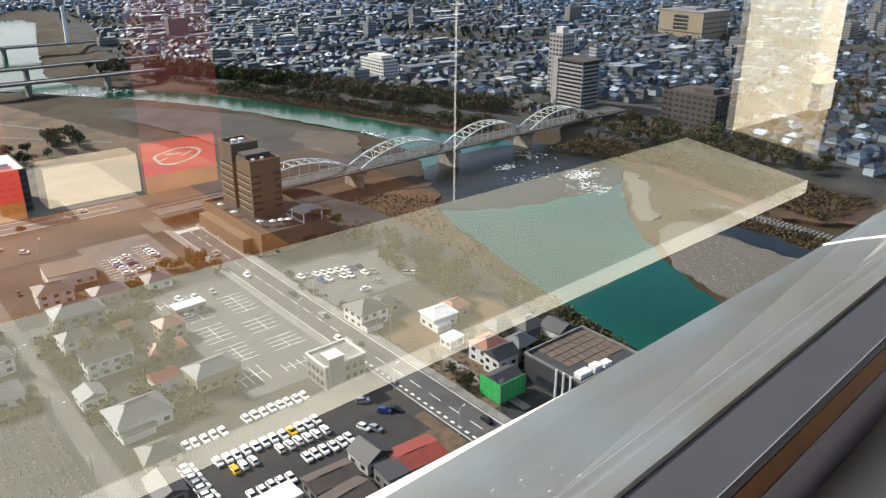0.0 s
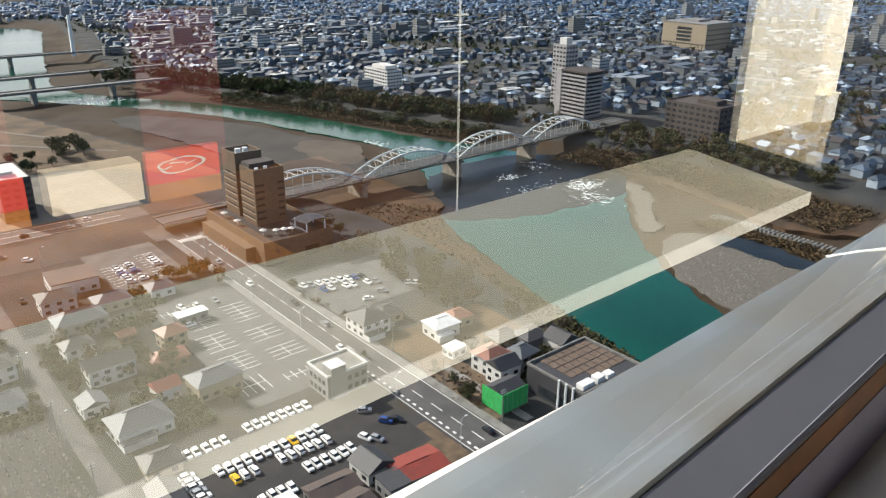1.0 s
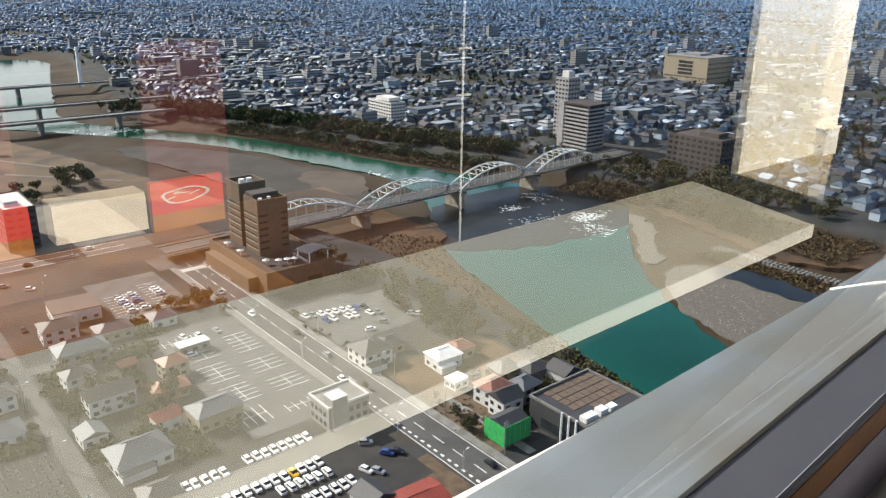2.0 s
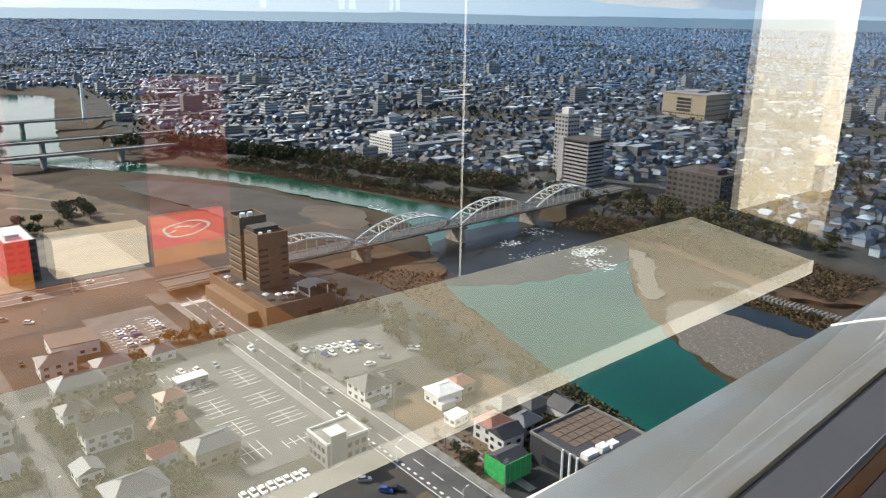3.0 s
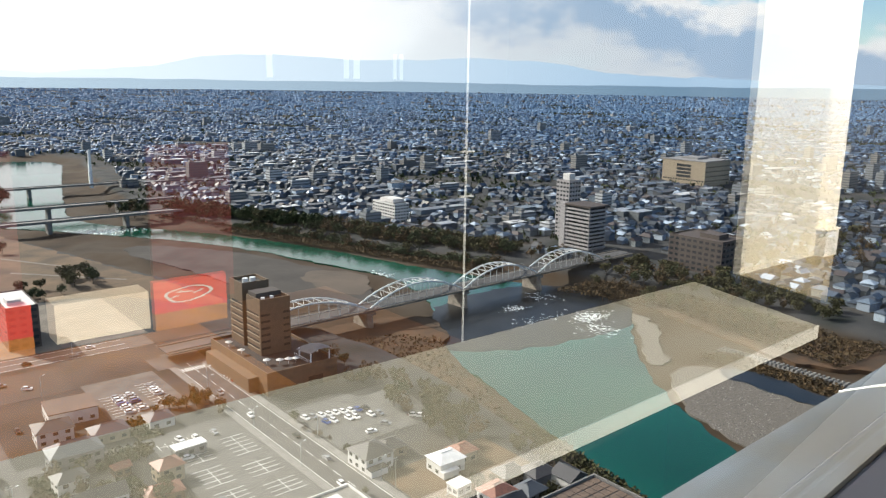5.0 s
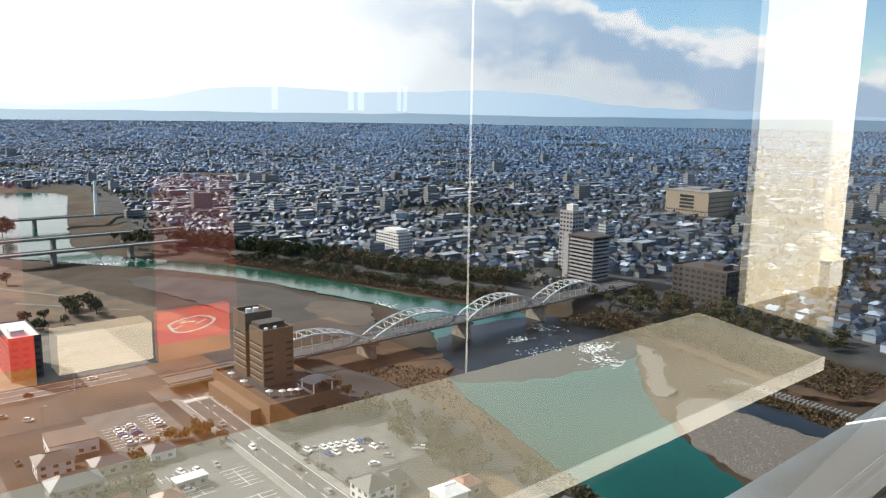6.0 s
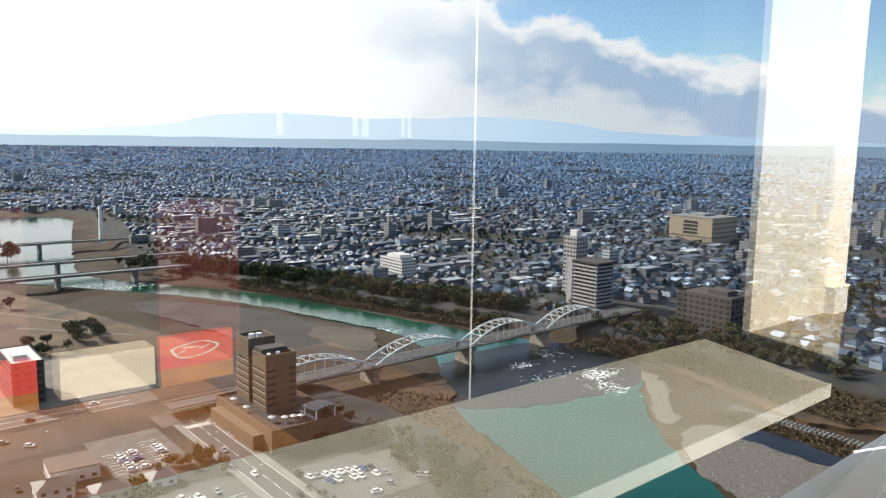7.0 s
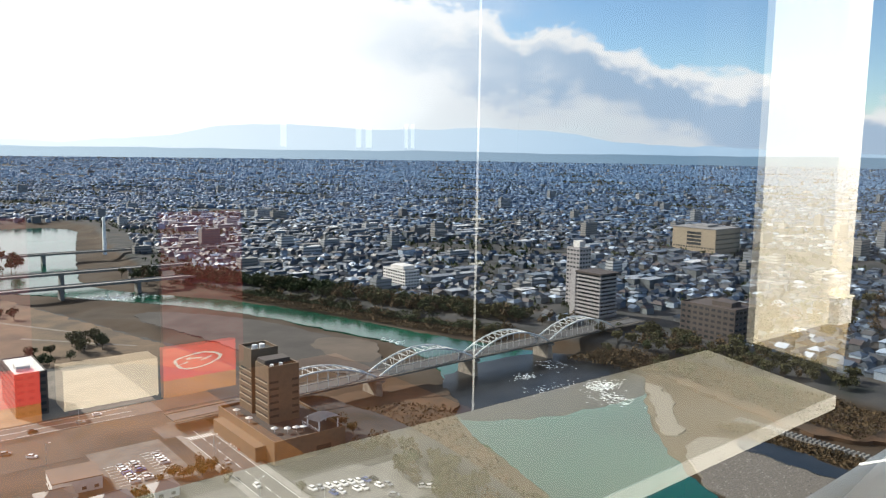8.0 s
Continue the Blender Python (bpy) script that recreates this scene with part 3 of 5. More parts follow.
def hotel():
    b = thing("hotel_tower", "tan tiled hotel tower on a wide podium", "building")
    part("podium", Shape().box(135, 275, 0, 168, 331, 8.8), M["tan_wall"], b)
    s = Shape()
    for (x0, y0, x1, y1) in ((135, 275, 168, 275.5), (135, 330.5, 168, 331), (135, 275.5, 135.5, 330.5), (167.5, 275.5, 168, 330.5)):
        s.box(x0, y0, 8.8, x1, y1, 10.0)
    part("podium_parapet", s, M["tan_wall"], b)
    part("porch_wing", Shape().box(130.5, 283, 0, 135, 326, 6.2), M["tan_wall"], b)
    part("podium_terrace", Shape().box(135.6, 275.6, 8.8, 167.4, 330.4, 8.9), M["dark_lot"], b)
    part("archway", Shape().box(154, 274.9, 0, 161, 275.0, 4.2), M["dark"], b)
    blocks = ((144, 298, 158.5, 311, 32.5), (144, 315, 157, 328, 36.5))
    for (x0, y0, x1, y1, z) in blocks:
        part("tower_block", Shape().box(x0, y0, 8.8, x1, y1, z), M["tan_wall"], b)
        s = Shape()
        s.box(x0, y0, z, x1, y0 + 0.6, z + 1.5).box(x0, y1 - 0.6, z, x1, y1, z + 1.5).box(x0, y0 + 0.6, z, x0 + 0.6, y1 - 0.6, z + 1.5).box(x1 - 0.6, y0 + 0.6, z, x1, y1 - 0.6, z + 1.5)
        part("roof_parapet", s, M["tan_wall"], b)
        part("roof_deck", Shape().box(x0 + 0.6, y0 + 0.6, z, x1 - 0.6, y1 - 0.6, z + 0.15), M["dark"], b, "dark roof deck")
    part("stair_core", Shape().box(146.5, 311, 8.8, 157, 315, 33.5), M["brown_wall"], b, "dark recessed stair core")
    for i in range(6):
        z = 11.5 + i * 3.0
        part("window", Shape().box(143.92, 299.5, z, 144.0, 311, z + 0.9), M["dark"], b)
        part("window", Shape().box(143.92, 315.3, z + 1.5, 144.0, 326, z + 2.4), M["dark"], b)
        part("sill_band", Shape().box(143.7, 299, z - 0.5, 144.0, 311, z - 0.1), M["beige_wall"], b)
        part("sill_band", Shape().box(143.7, 315, z + 1.0, 144.0, 327.5, z + 1.4), M["beige_wall"], b)
        part("window", Shape().box(144.4, 297.92, z, 148.6, 298.0, z + 1.0), M["dark"], b)
        part("window", Shape().box(155.0, 297.92, z, 158.0, 298.0, z + 1.0), M["dark"], b)
    for (x, y) in ((148, 320), (151.5, 320)):
        part("roof_tank", Shape().tube([(x, y, 36.6), (x, y, 38.8)], 1.3, 10), M["white_metal"], b)
    part("roof_plant", Shape().box(146, 304, 32.6, 151, 309, 34.6), M["grey_wall"], b)
    for (x, y) in ((147, 301), (151.5, 301.5)):
        part("roof_tank", Shape().tube([(x, y, 32.6), (x, y, 34.2)], 0.9, 8), M["white_metal"], b)
    part("plant_room", Shape().box(145, 303.5, 33, 157, 311, 35.5), M["brown_wall"], b)
    s = Shape()
    for i in range(10):
        for j in range(6):
            def p(a, c):
                u, v = -1 + 2 * a / 10, -1 + 2 * c / 6
                return (162 + 6.0 * u, 283 + 6.5 * v, 12.6 + 2.6 * (1 - u * u) * (1 - 0.5 * v * v) - 0.8 * v)
            s.face([p(i, j), p(i + 1, j), p(i + 1, j + 1), p(i, j + 1)])
    part("shell_roof", s, M["grey_wall"], b, "pale curved shell roof")
    for (x, y) in ((157, 278), (166, 278), (157, 288), (166, 288)):
        part("column", Shape().tube([(x, y, 8.8), (x, y, 12.8)], 0.3, 8), M["white_metal"], b)
    s = Shape()
    for k in range(16):
        s.tube([(156, 277 + k * 0.9, 8.8), (156, 277 + k * 0.9, 10.2)], 0.08, 4)
    s.tube([(156, 277, 10.2), (156, 290.5, 10.2)], 0.08, 4)
    part("terrace_rail", s, M["white_metal"], b)
    return b


hotel()
for (x, y) in ((141, 287), (145.5, 284), (149, 283), (152, 282), (138, 305), (138, 318)):
    t = thing("parasol", "white garden parasol on a hotel terrace", "parasol", (x, y, 8.9), group="terrace parasols")
    part("pole", Shape().tube([(0, 0, 0), (0, 0, 2.6)], 0.06, 5), M["white_metal"], t)
    s = Shape()
    for k in range(8):
        a0, a1 = k * math.pi / 4, (k + 1) * math.pi / 4
        s.face([(0, 0, 3.0), (1.7 * math.cos(a0), 1.7 * math.sin(a0), 2.2), (1.7 * math.cos(a1), 1.7 * math.sin(a1), 2.2)])
    part("canopy", s, M["white_wall"], t)


def slab_block(name, label, x0, y0, x1, y1, h, storeys, wall, nx, ny, group=""):
    """A plain multi-storey block with roof rail, rows of windows on the two faces turned to the tower."""
    b = thing(name, label, "building", group=group)
    part("wall", Shape().box(x0, y0, 0, x1, y1, h), M[wall], b)
    s = Shape()
    s.box(x0, y0, h, x1, y0 + 0.4, h + 1).box(x0, y1 - 0.4, h, x1, y1, h + 1).box(x0, y0 + 0.4, h, x0 + 0.4, y1 - 0.4, h + 1).box(x1 - 0.4, y0 + 0.4, h, x1, y1 - 0.4, h + 1)
    part("parapet", s, M[wall], b)
    dz = h / storeys
    windows_on(b, x0, x1, y0, dz * 0.35, storeys, dz, nx, dz * 0.45)
    windows_on(b, y0, y1, x0, dz * 0.35, storeys, dz, ny, dz * 0.45, axis="y")
    return b


def tower_flats():
    b = thing("apartment_tower", "pale grey apartment tower with balcony bands", "building")
    part("wall", Shape().box(459, 382, 0, 478, 405, 34), M["grey_wall"], b)
    for i in range(11):
        z = 1.5 + i * 2.95
        part("balcony", Shape().box(457.6, 381, z, 459, 405.6, z + 1.25), M["flats_grey"], b)
        part("balcony", Shape().box(459, 380.6, z, 478, 382, z + 1.25), M["flats_grey"], b)
        part("window", Shape().box(458.9, 383, z + 1.25, 458.98, 404, z + 2.7), M["window"], b)
        part("window", Shape().box(460, 381.9, z + 1.25, 477, 381.98, z + 2.7), M["window"], b)
    part("roof_slab", Shape().box(457, 380, 34, 479, 406, 35.2), M["brown_wall"], b)
    part("stair_tower", Shape().box(457.3, 405.6, 0, 462, 411, 35), M["flats_grey"], b)
    return b


tower_flats()
_t = slab_block("apartment_tower", "white narrow apartment tower behind the grey one", 482, 424, 496, 438, 48, 14, "flats_grey", 4, 4)
part("penthouse", Shape().box(485, 427, 49, 492, 434, 54), M["white_wall"], _t)
_t = slab_block("apartment_block", "stepped white riverside apartment block", 408, 565, 424, 600, 17, 6, "white_wall", 5, 9)
part("upper_storeys", Shape().box(411, 572, 18, 424, 592, 21), M["white_wall"], _t)
_t = thing("office_block", "long beige office building with a dark window bay", "building")
part("wall", Shape().box(883, 552, 0, 940, 616, 31), M["beige_wall"], _t)
part("roof_rim", Shape().box(882.6, 551.6, 31, 940.4, 616.4, 32), M["grey_wall"], _t)
windows_on(_t, 553, 615, 883, 5.5, 1, 3, 16, 2.0, axis="y")
windows_on(_t, 884, 939, 552, 5.5, 4, 6, 12, 1.6)
for _i in range(4):
    part("window_bay", Shape().box(882.7, 573, 9.5 + 4.6 * _i, 883, 594, 12.6 + 4.6 * _i), M["window"], _t, "broad dark window band")
part("roof_plant", Shape().box(900, 575, 32, 925, 600, 34.5), M["grey_wall"], _t)
_t = slab_block("hospital_block", "dark brown brick block among bare trees", 470, 276, 500, 318, 23, 6, "brown_wall", 6, 9)
part("roof_plant", Shape().box(480, 285, 23, 492, 300, 26), M["brown_wall"], _t)

# ================= far town, hills =================
KEEP = [rect(440, 270, 505, 445), rect(400, 555, 435, 610), rect(860, 500, 960, 640), rect(870, 430, 1000, 552), rect(100, 320, 470, 360)]


def town():
    """Rows of houses and small blocks on the plain; the nearest are things of their own, the rest one mass."""
    rng = np.random.default_rng(7)
    protos = []
    for k in range(6):
        w, d, h = 7 + 0.7 * k, 6 + (k * 3) % 5 * 0.6, 4.9 if k % 3 else 3.0
        p = thing("house", "small tiled-roof house in a dense row", "house", (0, -400 - 30 * k, 0), group="town houses")
        part("wall", Shape().box(-w / 2, -d / 2, -1, w / 2, d / 2, h), M["wall_any"], p)
        s = Shape()
        if k % 2:
            s.hip(-w / 2, -d / 2, h, w / 2, d / 2, 2.2)
        else:
            s.gable(-w / 2, -d / 2, h, w / 2, d / 2, 2.4, along="x" if k % 4 else "y")
        part("roof", s, M["roof_any"], p)
        protos.append(p)
    far, distant, edge, blocks = Shape(), Shape(), Shape(), Shape()
    wall_v, count = Shape(), 0
    spots = []
    r = 330.0
    while r < 4650:
        step = 9.9 if r < 1500 else 9.9 + (r - 1500) / 520
        a = 16.0
        while a < 88.0:
            ar = radians(a)
            spots.append((r * math.cos(ar), r * math.sin(ar), step))
            a += math.degrees(step / r) * (1.05 if r < 1500 else 1.25)
        r += step * 1.05
    xs = np.array([p[0] for p in spots]) + rng.uniform(-0.55, 0.55, len(spots)) * np.array([p[2] for p in spots])
    ys = np.array([p[1] for p in spots]) + rng.uniform(-0.55, 0.55, len(spots)) * np.array([p[2] for p in spots])
    st = np.array([p[2] for p in spots])
    ok = ~inside(VALLEY, xs, ys) & (edge_distance(VALLEY, xs, ys) > np.where(xs > 300, 26, 8))
    for q in KEEP:
        ok &= ~inside(q, xs, ys)
    near_side = (xs < 300) & (ys < 1150) & (np.arctan2(ys, xs) > radians(52))
    ok &= ~(near_side & (ys < 930) & (xs > 40)) & ~(near_side & (rng.random(len(xs)) < 0.25))
    # streets, in two directions, and open fields
    ok &= (np.mod(xs + 9 * np.sin(ys / 190), 58) > 9) & (np.mod(ys + 12 * np.sin(xs / 230), 74) > 8)
    field = np.sin(xs / 97.0 + 1.3) * np.cos(ys / 121.0 + 0.4) + 0.5 * np.sin(xs / 37 + ys / 51)
    ok &= (field < 0.75) & (rng.random(len(xs)) < np.where(np.hypot(xs, ys) > 2200, 0.8, 0.93))
    order = np.argsort(np.hypot(xs, ys))
    made = 0
    for i in order:
        if not ok[i]:
            continue
        x, y, sp = xs[i], ys[i], st[i]
        z = land_height(x, y)
        kind = rng.random()
        turn = rng.choice([0.0, 0.0, 90.0, 8.0, -6.0])
        if made < 270:
            p = protos[int(rng.integers(6))]
            ob = copy_thing(p, pose(x, y, z, 0, 0, turn + rng.uniform(-4, 4)))
            made += 1
            continue
        g = 1.0
        w, d, h = rng.uniform(5.2, 9.0), rng.uniform(4.8, 7.6), rng.choice([2.6, 3.0, 4.6, 5.0])
        if turn == 90.0:
            w, d = d, w
        x0, y0, x1, y1 = x - w / 2, y - d / 2, x + w / 2, y + d / 2
        # Farther houses take bluer, paler palettes, haze painted by distance.
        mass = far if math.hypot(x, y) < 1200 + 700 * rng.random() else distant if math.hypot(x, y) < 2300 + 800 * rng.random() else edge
        if kind < 0.86:
            mass.box(x0, y0, z - 4, x1, y1, z + h, 1)
            if rng.random() < 0.5:
                mass.hip(x0, y0, z + h, x1, y1, rng.uniform(1.6, 2.6), 0.6, 0)
            else:
                mass.gable(x0, y0, z + h, x1, y1, rng.uniform(1.5, 2.8), 0.6, "x" if rng.random() < 0.5 else "y", 0)
        elif kind < 0.992:
            h = rng.uniform(3.2, 8)
            q = rng.choice([1.0, 3.0, 6.0, 12.0], p=[0.4, 0.3, 0.2, 0.1])
            mass.box(x0 - q, y0 - 1, z - 4, x1 + q, y1 + 1 + q * 0.4, z + h, 1)
            mass.box(x0 - q - 0.2, y0 - 1.2, z + h, x1 + q + 0.2, y1 + 1.2 + q * 0.4, z + h + 0.5, 2)
        else:
            h = rng.choice([9, 9, 10, 12, 14, 18, 24]) if math.hypot(x, y) < 2300 else rng.choice([7, 8, 9, 11])
            x1 = x0 + rng.uniform(10, 30)
            blocks.box(x0, y0, z - 4, x1, y1 + 4, z + h)
            blocks.box(x0 + 2, y0 + 2, z + h, x0 + 6, y0 + 6, z + h + 3)
    leaf = Shape()
    tx, ty = rng.uniform(200, 2600, 60000), rng.uniform(100, 2600, 60000)
    keep = ~inside(VALLEY, tx, ty) & (np.hypot(tx, ty) > 620) & (np.arctan2(ty, tx) > radians(17)) & (np.sin(tx / 61.0) * np.cos(ty / 83.0) + 0.5 * np.sin(tx / 23 + ty / 19) > -0.1)
    for x, y in list(zip(tx[keep], ty[keep]))[:15000]:
        z, q = land_height(x, y), rng.uniform(1.2, 2.8)
        for k in range(6):
            c = Vector((x, y, z + q * 1.2)) + Vector(rng.normal(0, 0.55, 3)) * q
            a, b = Vector(rng.normal(0, 1, 3)).normalized() * q, Vector(rng.normal(0, 1, 3)).normalized() * q
            leaf.face([c - a, c - b * 0.7, c + a, c + b * 0.7])
    solo("town_trees", leaf, M["leaf_dark"], "dark garden trees scattered through the town", "trees", kind="stuff")
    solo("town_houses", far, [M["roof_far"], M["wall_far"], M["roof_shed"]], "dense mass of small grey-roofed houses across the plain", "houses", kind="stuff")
    solo("distant_houses", distant, [M["roof_distant"], M["wall_distant"], M["roof_distant"]], "distant roofs tinted blue for haze at the edge of town", "houses", kind="stuff")
    solo("distant_houses", edge, [M["roof_edge"], M["wall_edge"], M["roof_edge"]], "roofs paled to a haze blue along the foot of the hills", "houses", kind="stuff")
    solo("town_blocks", blocks, M["block_far"], "scattered pale mid-rise blocks in a low town", "buildings", kind="stuff")
    for p in protos:
        for c in list(p.children):
            bpy.data.objects.remove(c)
        bpy.data.objects.remove(p)


def banded(name, palette):
    """Pale wall with rows of dark windows, for blocks too far off to be built window by window."""
    m = mat(name, (1, 1, 1), 0.7, color2=(0.85, 0.85, 0.85), scale=0.2, random_by="island", palette=palette)
    n, l = m.node_tree.nodes, m.node_tree.links
    b = n["Principled BSDF"]
    src = b.inputs["Base Color"].links[0].from_socket
    g = n.new("ShaderNodeNewGeometry")
    sp = n.new("ShaderNodeSeparateXYZ")
    l.new(g.outputs["Position"], sp.inputs[0])
    wv = n.new("ShaderNodeMath")
    wv.operation = "PINGPONG"
    wv.inputs[1].default_value = 1.6
    l.new(sp.outputs["Z"], wv.inputs[0])
    gt = n.new("ShaderNodeMath")
    gt.operation = "GREATER_THAN"
    gt.inputs[1].default_value = 1.0
    l.new(wv.outputs[0], gt.inputs[0])
    mx = n.new("ShaderNodeMix")
    mx.data_type = "RGBA"
    mx.inputs["B"].default_value = (0.08, 0.09, 0.10, 1)
    l.new(gt.outputs[0], mx.inputs["Factor"])
    l.new(src, mx.inputs["A"])
    l.new(mx.outputs["Result"], b.inputs["Base Color"])
    return m


M["block_far"] = banded("far_block_wall", ((0.24, 0.26, 0.28), (0.2, 0.195, 0.185), (0.36, 0.38, 0.40), (0.12, 0.115, 0.115), (0.18, 0.20, 0.22)))
town()


def hills():
    """Distant ranges that close the plain; their blue haze is painted as glow."""
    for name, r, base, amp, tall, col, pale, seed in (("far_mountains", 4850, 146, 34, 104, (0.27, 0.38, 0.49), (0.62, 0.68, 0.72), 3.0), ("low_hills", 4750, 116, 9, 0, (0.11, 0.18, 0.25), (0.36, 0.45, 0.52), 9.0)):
        m = bpy.data.materials.new(name)
        m.use_nodes = True
        b = m.node_tree.nodes["Principled BSDF"]
        b.inputs["Base Color"].default_value = (0.05, 0.07, 0.1, 1)
        b.inputs["Roughness"].default_value = 1.0
        n, l = m.node_tree.nodes, m.node_tree.links
        # Emission carries the haze colour and pales towards the sun.
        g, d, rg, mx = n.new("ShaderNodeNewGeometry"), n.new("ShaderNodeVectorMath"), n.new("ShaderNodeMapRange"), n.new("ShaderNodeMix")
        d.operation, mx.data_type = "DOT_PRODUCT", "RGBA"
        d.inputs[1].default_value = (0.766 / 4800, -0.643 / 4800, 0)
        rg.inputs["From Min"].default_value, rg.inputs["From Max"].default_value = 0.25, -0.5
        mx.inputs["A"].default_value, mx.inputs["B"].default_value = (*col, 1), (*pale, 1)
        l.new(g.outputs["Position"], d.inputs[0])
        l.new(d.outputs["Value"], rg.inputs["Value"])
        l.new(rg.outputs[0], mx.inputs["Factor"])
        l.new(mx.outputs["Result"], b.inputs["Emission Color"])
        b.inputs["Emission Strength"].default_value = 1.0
        s = Shape()
        steps = 240
        prof = []
        for i in range(steps + 1):
            a = radians(-20 + 150 * i / steps)
            v = noise.fractal(Vector((a * 6.0, seed, 0.0)), 0.9, 2.0, 5)
            deg = math.degrees(a)
            swell = math.exp(-((deg - 65) / 6.0) ** 2) + 1.18 * math.exp(-((deg - 50) / 11.0) ** 2)
            prof.append((r * math.cos(a), r * math.sin(a), base + amp * v + tall * swell))
        for i in range(steps):
            (xa, ya, za), (xb, yb, zb) = prof[i], prof[i + 1]
            s.face([(xa, ya, -60), (xb, yb, -60), (xb, yb, zb), (xa, ya, za)])
        solo(name, s, m, "hazy blue mountain range on the skyline" if r > 4800 else "low wooded hills in painted blue haze at the edge of the plain", "backdrop", kind="structure")


hills()

# ================= viewing room =================
GY, SKEW = 0.283, 0.072                     # the pane stands on the sill's inner lip, both slightly askew: y = GY + SKEW * (x - 0.45)
ROOM, ROOM_TURN = (0.0787, -0.2933, 0), 8.24   # origin and turn of the things behind the camera
EZ = EYE[2]
FLOOR, CEIL = EZ - 1.45, EZ + 3.4


def glass_material():
    m = bpy.data.materials.new("window_pane")
    m.use_nodes = True
    n, l = m.node_tree.nodes, m.node_tree.links
    n.remove(n["Principled BSDF"])
    t, g, mx = n.new("ShaderNodeBsdfTransparent"), n.new("ShaderNodeBsdfGlossy"), n.new("ShaderNodeMixShader")
    t.inputs["Color"].default_value = (0.93, 0.95, 0.95, 1)
    g.inputs["Roughness"].default_value = 0.0
    g.inputs["Color"].default_value = (1.0, 0.97, 0.92, 1)
    f = n.new("ShaderNodeFresnel")
    f.inputs["IOR"].default_value = 3.2
    l.new(f.outputs[0], mx.inputs[0])
    l.new(t.outputs[0], mx.inputs[1])
    l.new(g.outputs[0], mx.inputs[2])
    l.new(mx.outputs[0], n["Material Output"].inputs[0])
    return m


M["pane"] = glass_material()
M["sill_metal"] = mat("anodised_sill", (0.245, 0.268, 0.275), 0.36, 0.6, color2=(0.20, 0.188, 0.158), scale=6, bump=0.08, bump_scale=60)
M["lilac_paint"] = mat("lilac_grey_paint", (0.20, 0.205, 0.25), 0.5, color2=(0.17, 0.175, 0.215), scale=5, bump=0.05, bump_scale=40)
M["ledge"] = mat("grey_ledge", (0.72, 0.69, 0.64), 0.7, color2=(0.64, 0.61, 0.57), scale=6)
M["wood_floor"] = mat("orange_brown_floor", (0.46, 0.185, 0.03), 0.6, color2=(0.31, 0.12, 0.02), scale=2.5)
# The orange floor again, with its dimmer light painted as darker brown.
M["dimmed_floor"] = mat("dimmed_floor", (0.14, 0.052, 0.011), 0.6, color2=(0.09, 0.034, 0.008), scale=2.5)
M["wood_trim"] = mat("dark_wood_trim", (0.42, 0.17, 0.03), 0.4, color2=(0.26, 0.10, 0.02), scale=9)
M["blue_panel"] = mat("slate_panel", (0.42, 0.43, 0.62), 0.6, scale=3)
M["room_wall"] = mat("room_wall", (0.09, 0.085, 0.08), 0.8, color2=(0.075, 0.07, 0.065), scale=1.2)
M["carpet"] = mat("carpet", (0.022, 0.021, 0.02), 0.95, color2=(0.017, 0.016, 0.015), scale=30, spec=0.1)
M["cream"] = mat("cream_laminate", (0.80, 0.74, 0.60), 0.55, color2=(0.76, 0.70, 0.56), scale=1.5)
M["bench_laminate"] = mat("grey_cream_laminate", (0.58, 0.56, 0.455), 0.5, color2=(0.54, 0.52, 0.42), scale=1.5)
# Whiter than the bench top: sun on the front edge, put into the colour.
M["edge_sunlit"] = mat("sunlit_edge_strip", (0.93, 0.92, 0.86), 0.5, color2=(0.89, 0.88, 0.82), scale=2)
# Tan that stands for sunlight on the floor before the column.
M["mat"] = mat("sunlit_floor_tan", (0.44, 0.36, 0.23), 0.85, color2=(0.36, 0.29, 0.18), scale=4)
M["column_cream"] = mat("cream_panel", (0.92, 0.875, 0.745), 0.6, color2=(0.89, 0.845, 0.715), scale=1.0)
M["red_panel"] = mat("red_panel", (0.86, 0.085, 0.05), 0.5, color2=(0.78, 0.065, 0.045), scale=3)
M["orange_panel"] = mat("ochre_panel", (0.60, 0.24, 0.04), 0.5, color2=(0.5, 0.2, 0.03), scale=3)
M["roof_white_sign"] = mat("white_sign_paint", (0.85, 0.85, 0.83), 0.5)
M["maroon"] = mat("maroon_board", (0.10, 0.014, 0.013), 0.6, scale=2)

solo("window_1", Shape().face([(x, GY + SKEW * (x - 0.45), z) for x, z in ((-4, EZ - 0.4016), (6, EZ - 0.4016), (6, CEIL), (-4, CEIL))]), M["pane"], "tall clear window pane with reflections", "window", kind="structure")


def run(name, profile, x0, x1, material, label, category, parent=None, kind="structure", skew=0.0):
    """A length with that cross-section (y, z below the eye); skew sets it slightly askew to the pane."""
    n = len(profile)
    cuts = [x0] + [-0.5 + 0.1 * k for k in range(26) if skew] + [x1]
    verts, faces = [], [tuple(range(n - 1, -1, -1)), tuple(range(n * (len(cuts) - 1), n * len(cuts)))]
    for c in cuts:
        verts += [(c, y + skew * (1 - 3.9 * max(0.0, y - 0.28)) * (min(2.0, max(-0.5, c)) - 0.45), EZ + z) for y, z in profile]
    for j in range(len(cuts) - 1):
        faces += [(j * n + i, j * n + (i + 1) % n, j * n + n + (i + 1) % n, j * n + n + i) for i in range(n)]
    s = Shape().solid(verts, faces)
    if parent:
        return part(name, s, material, parent, label)
    return solo(name, s, material, label, category, kind=kind)


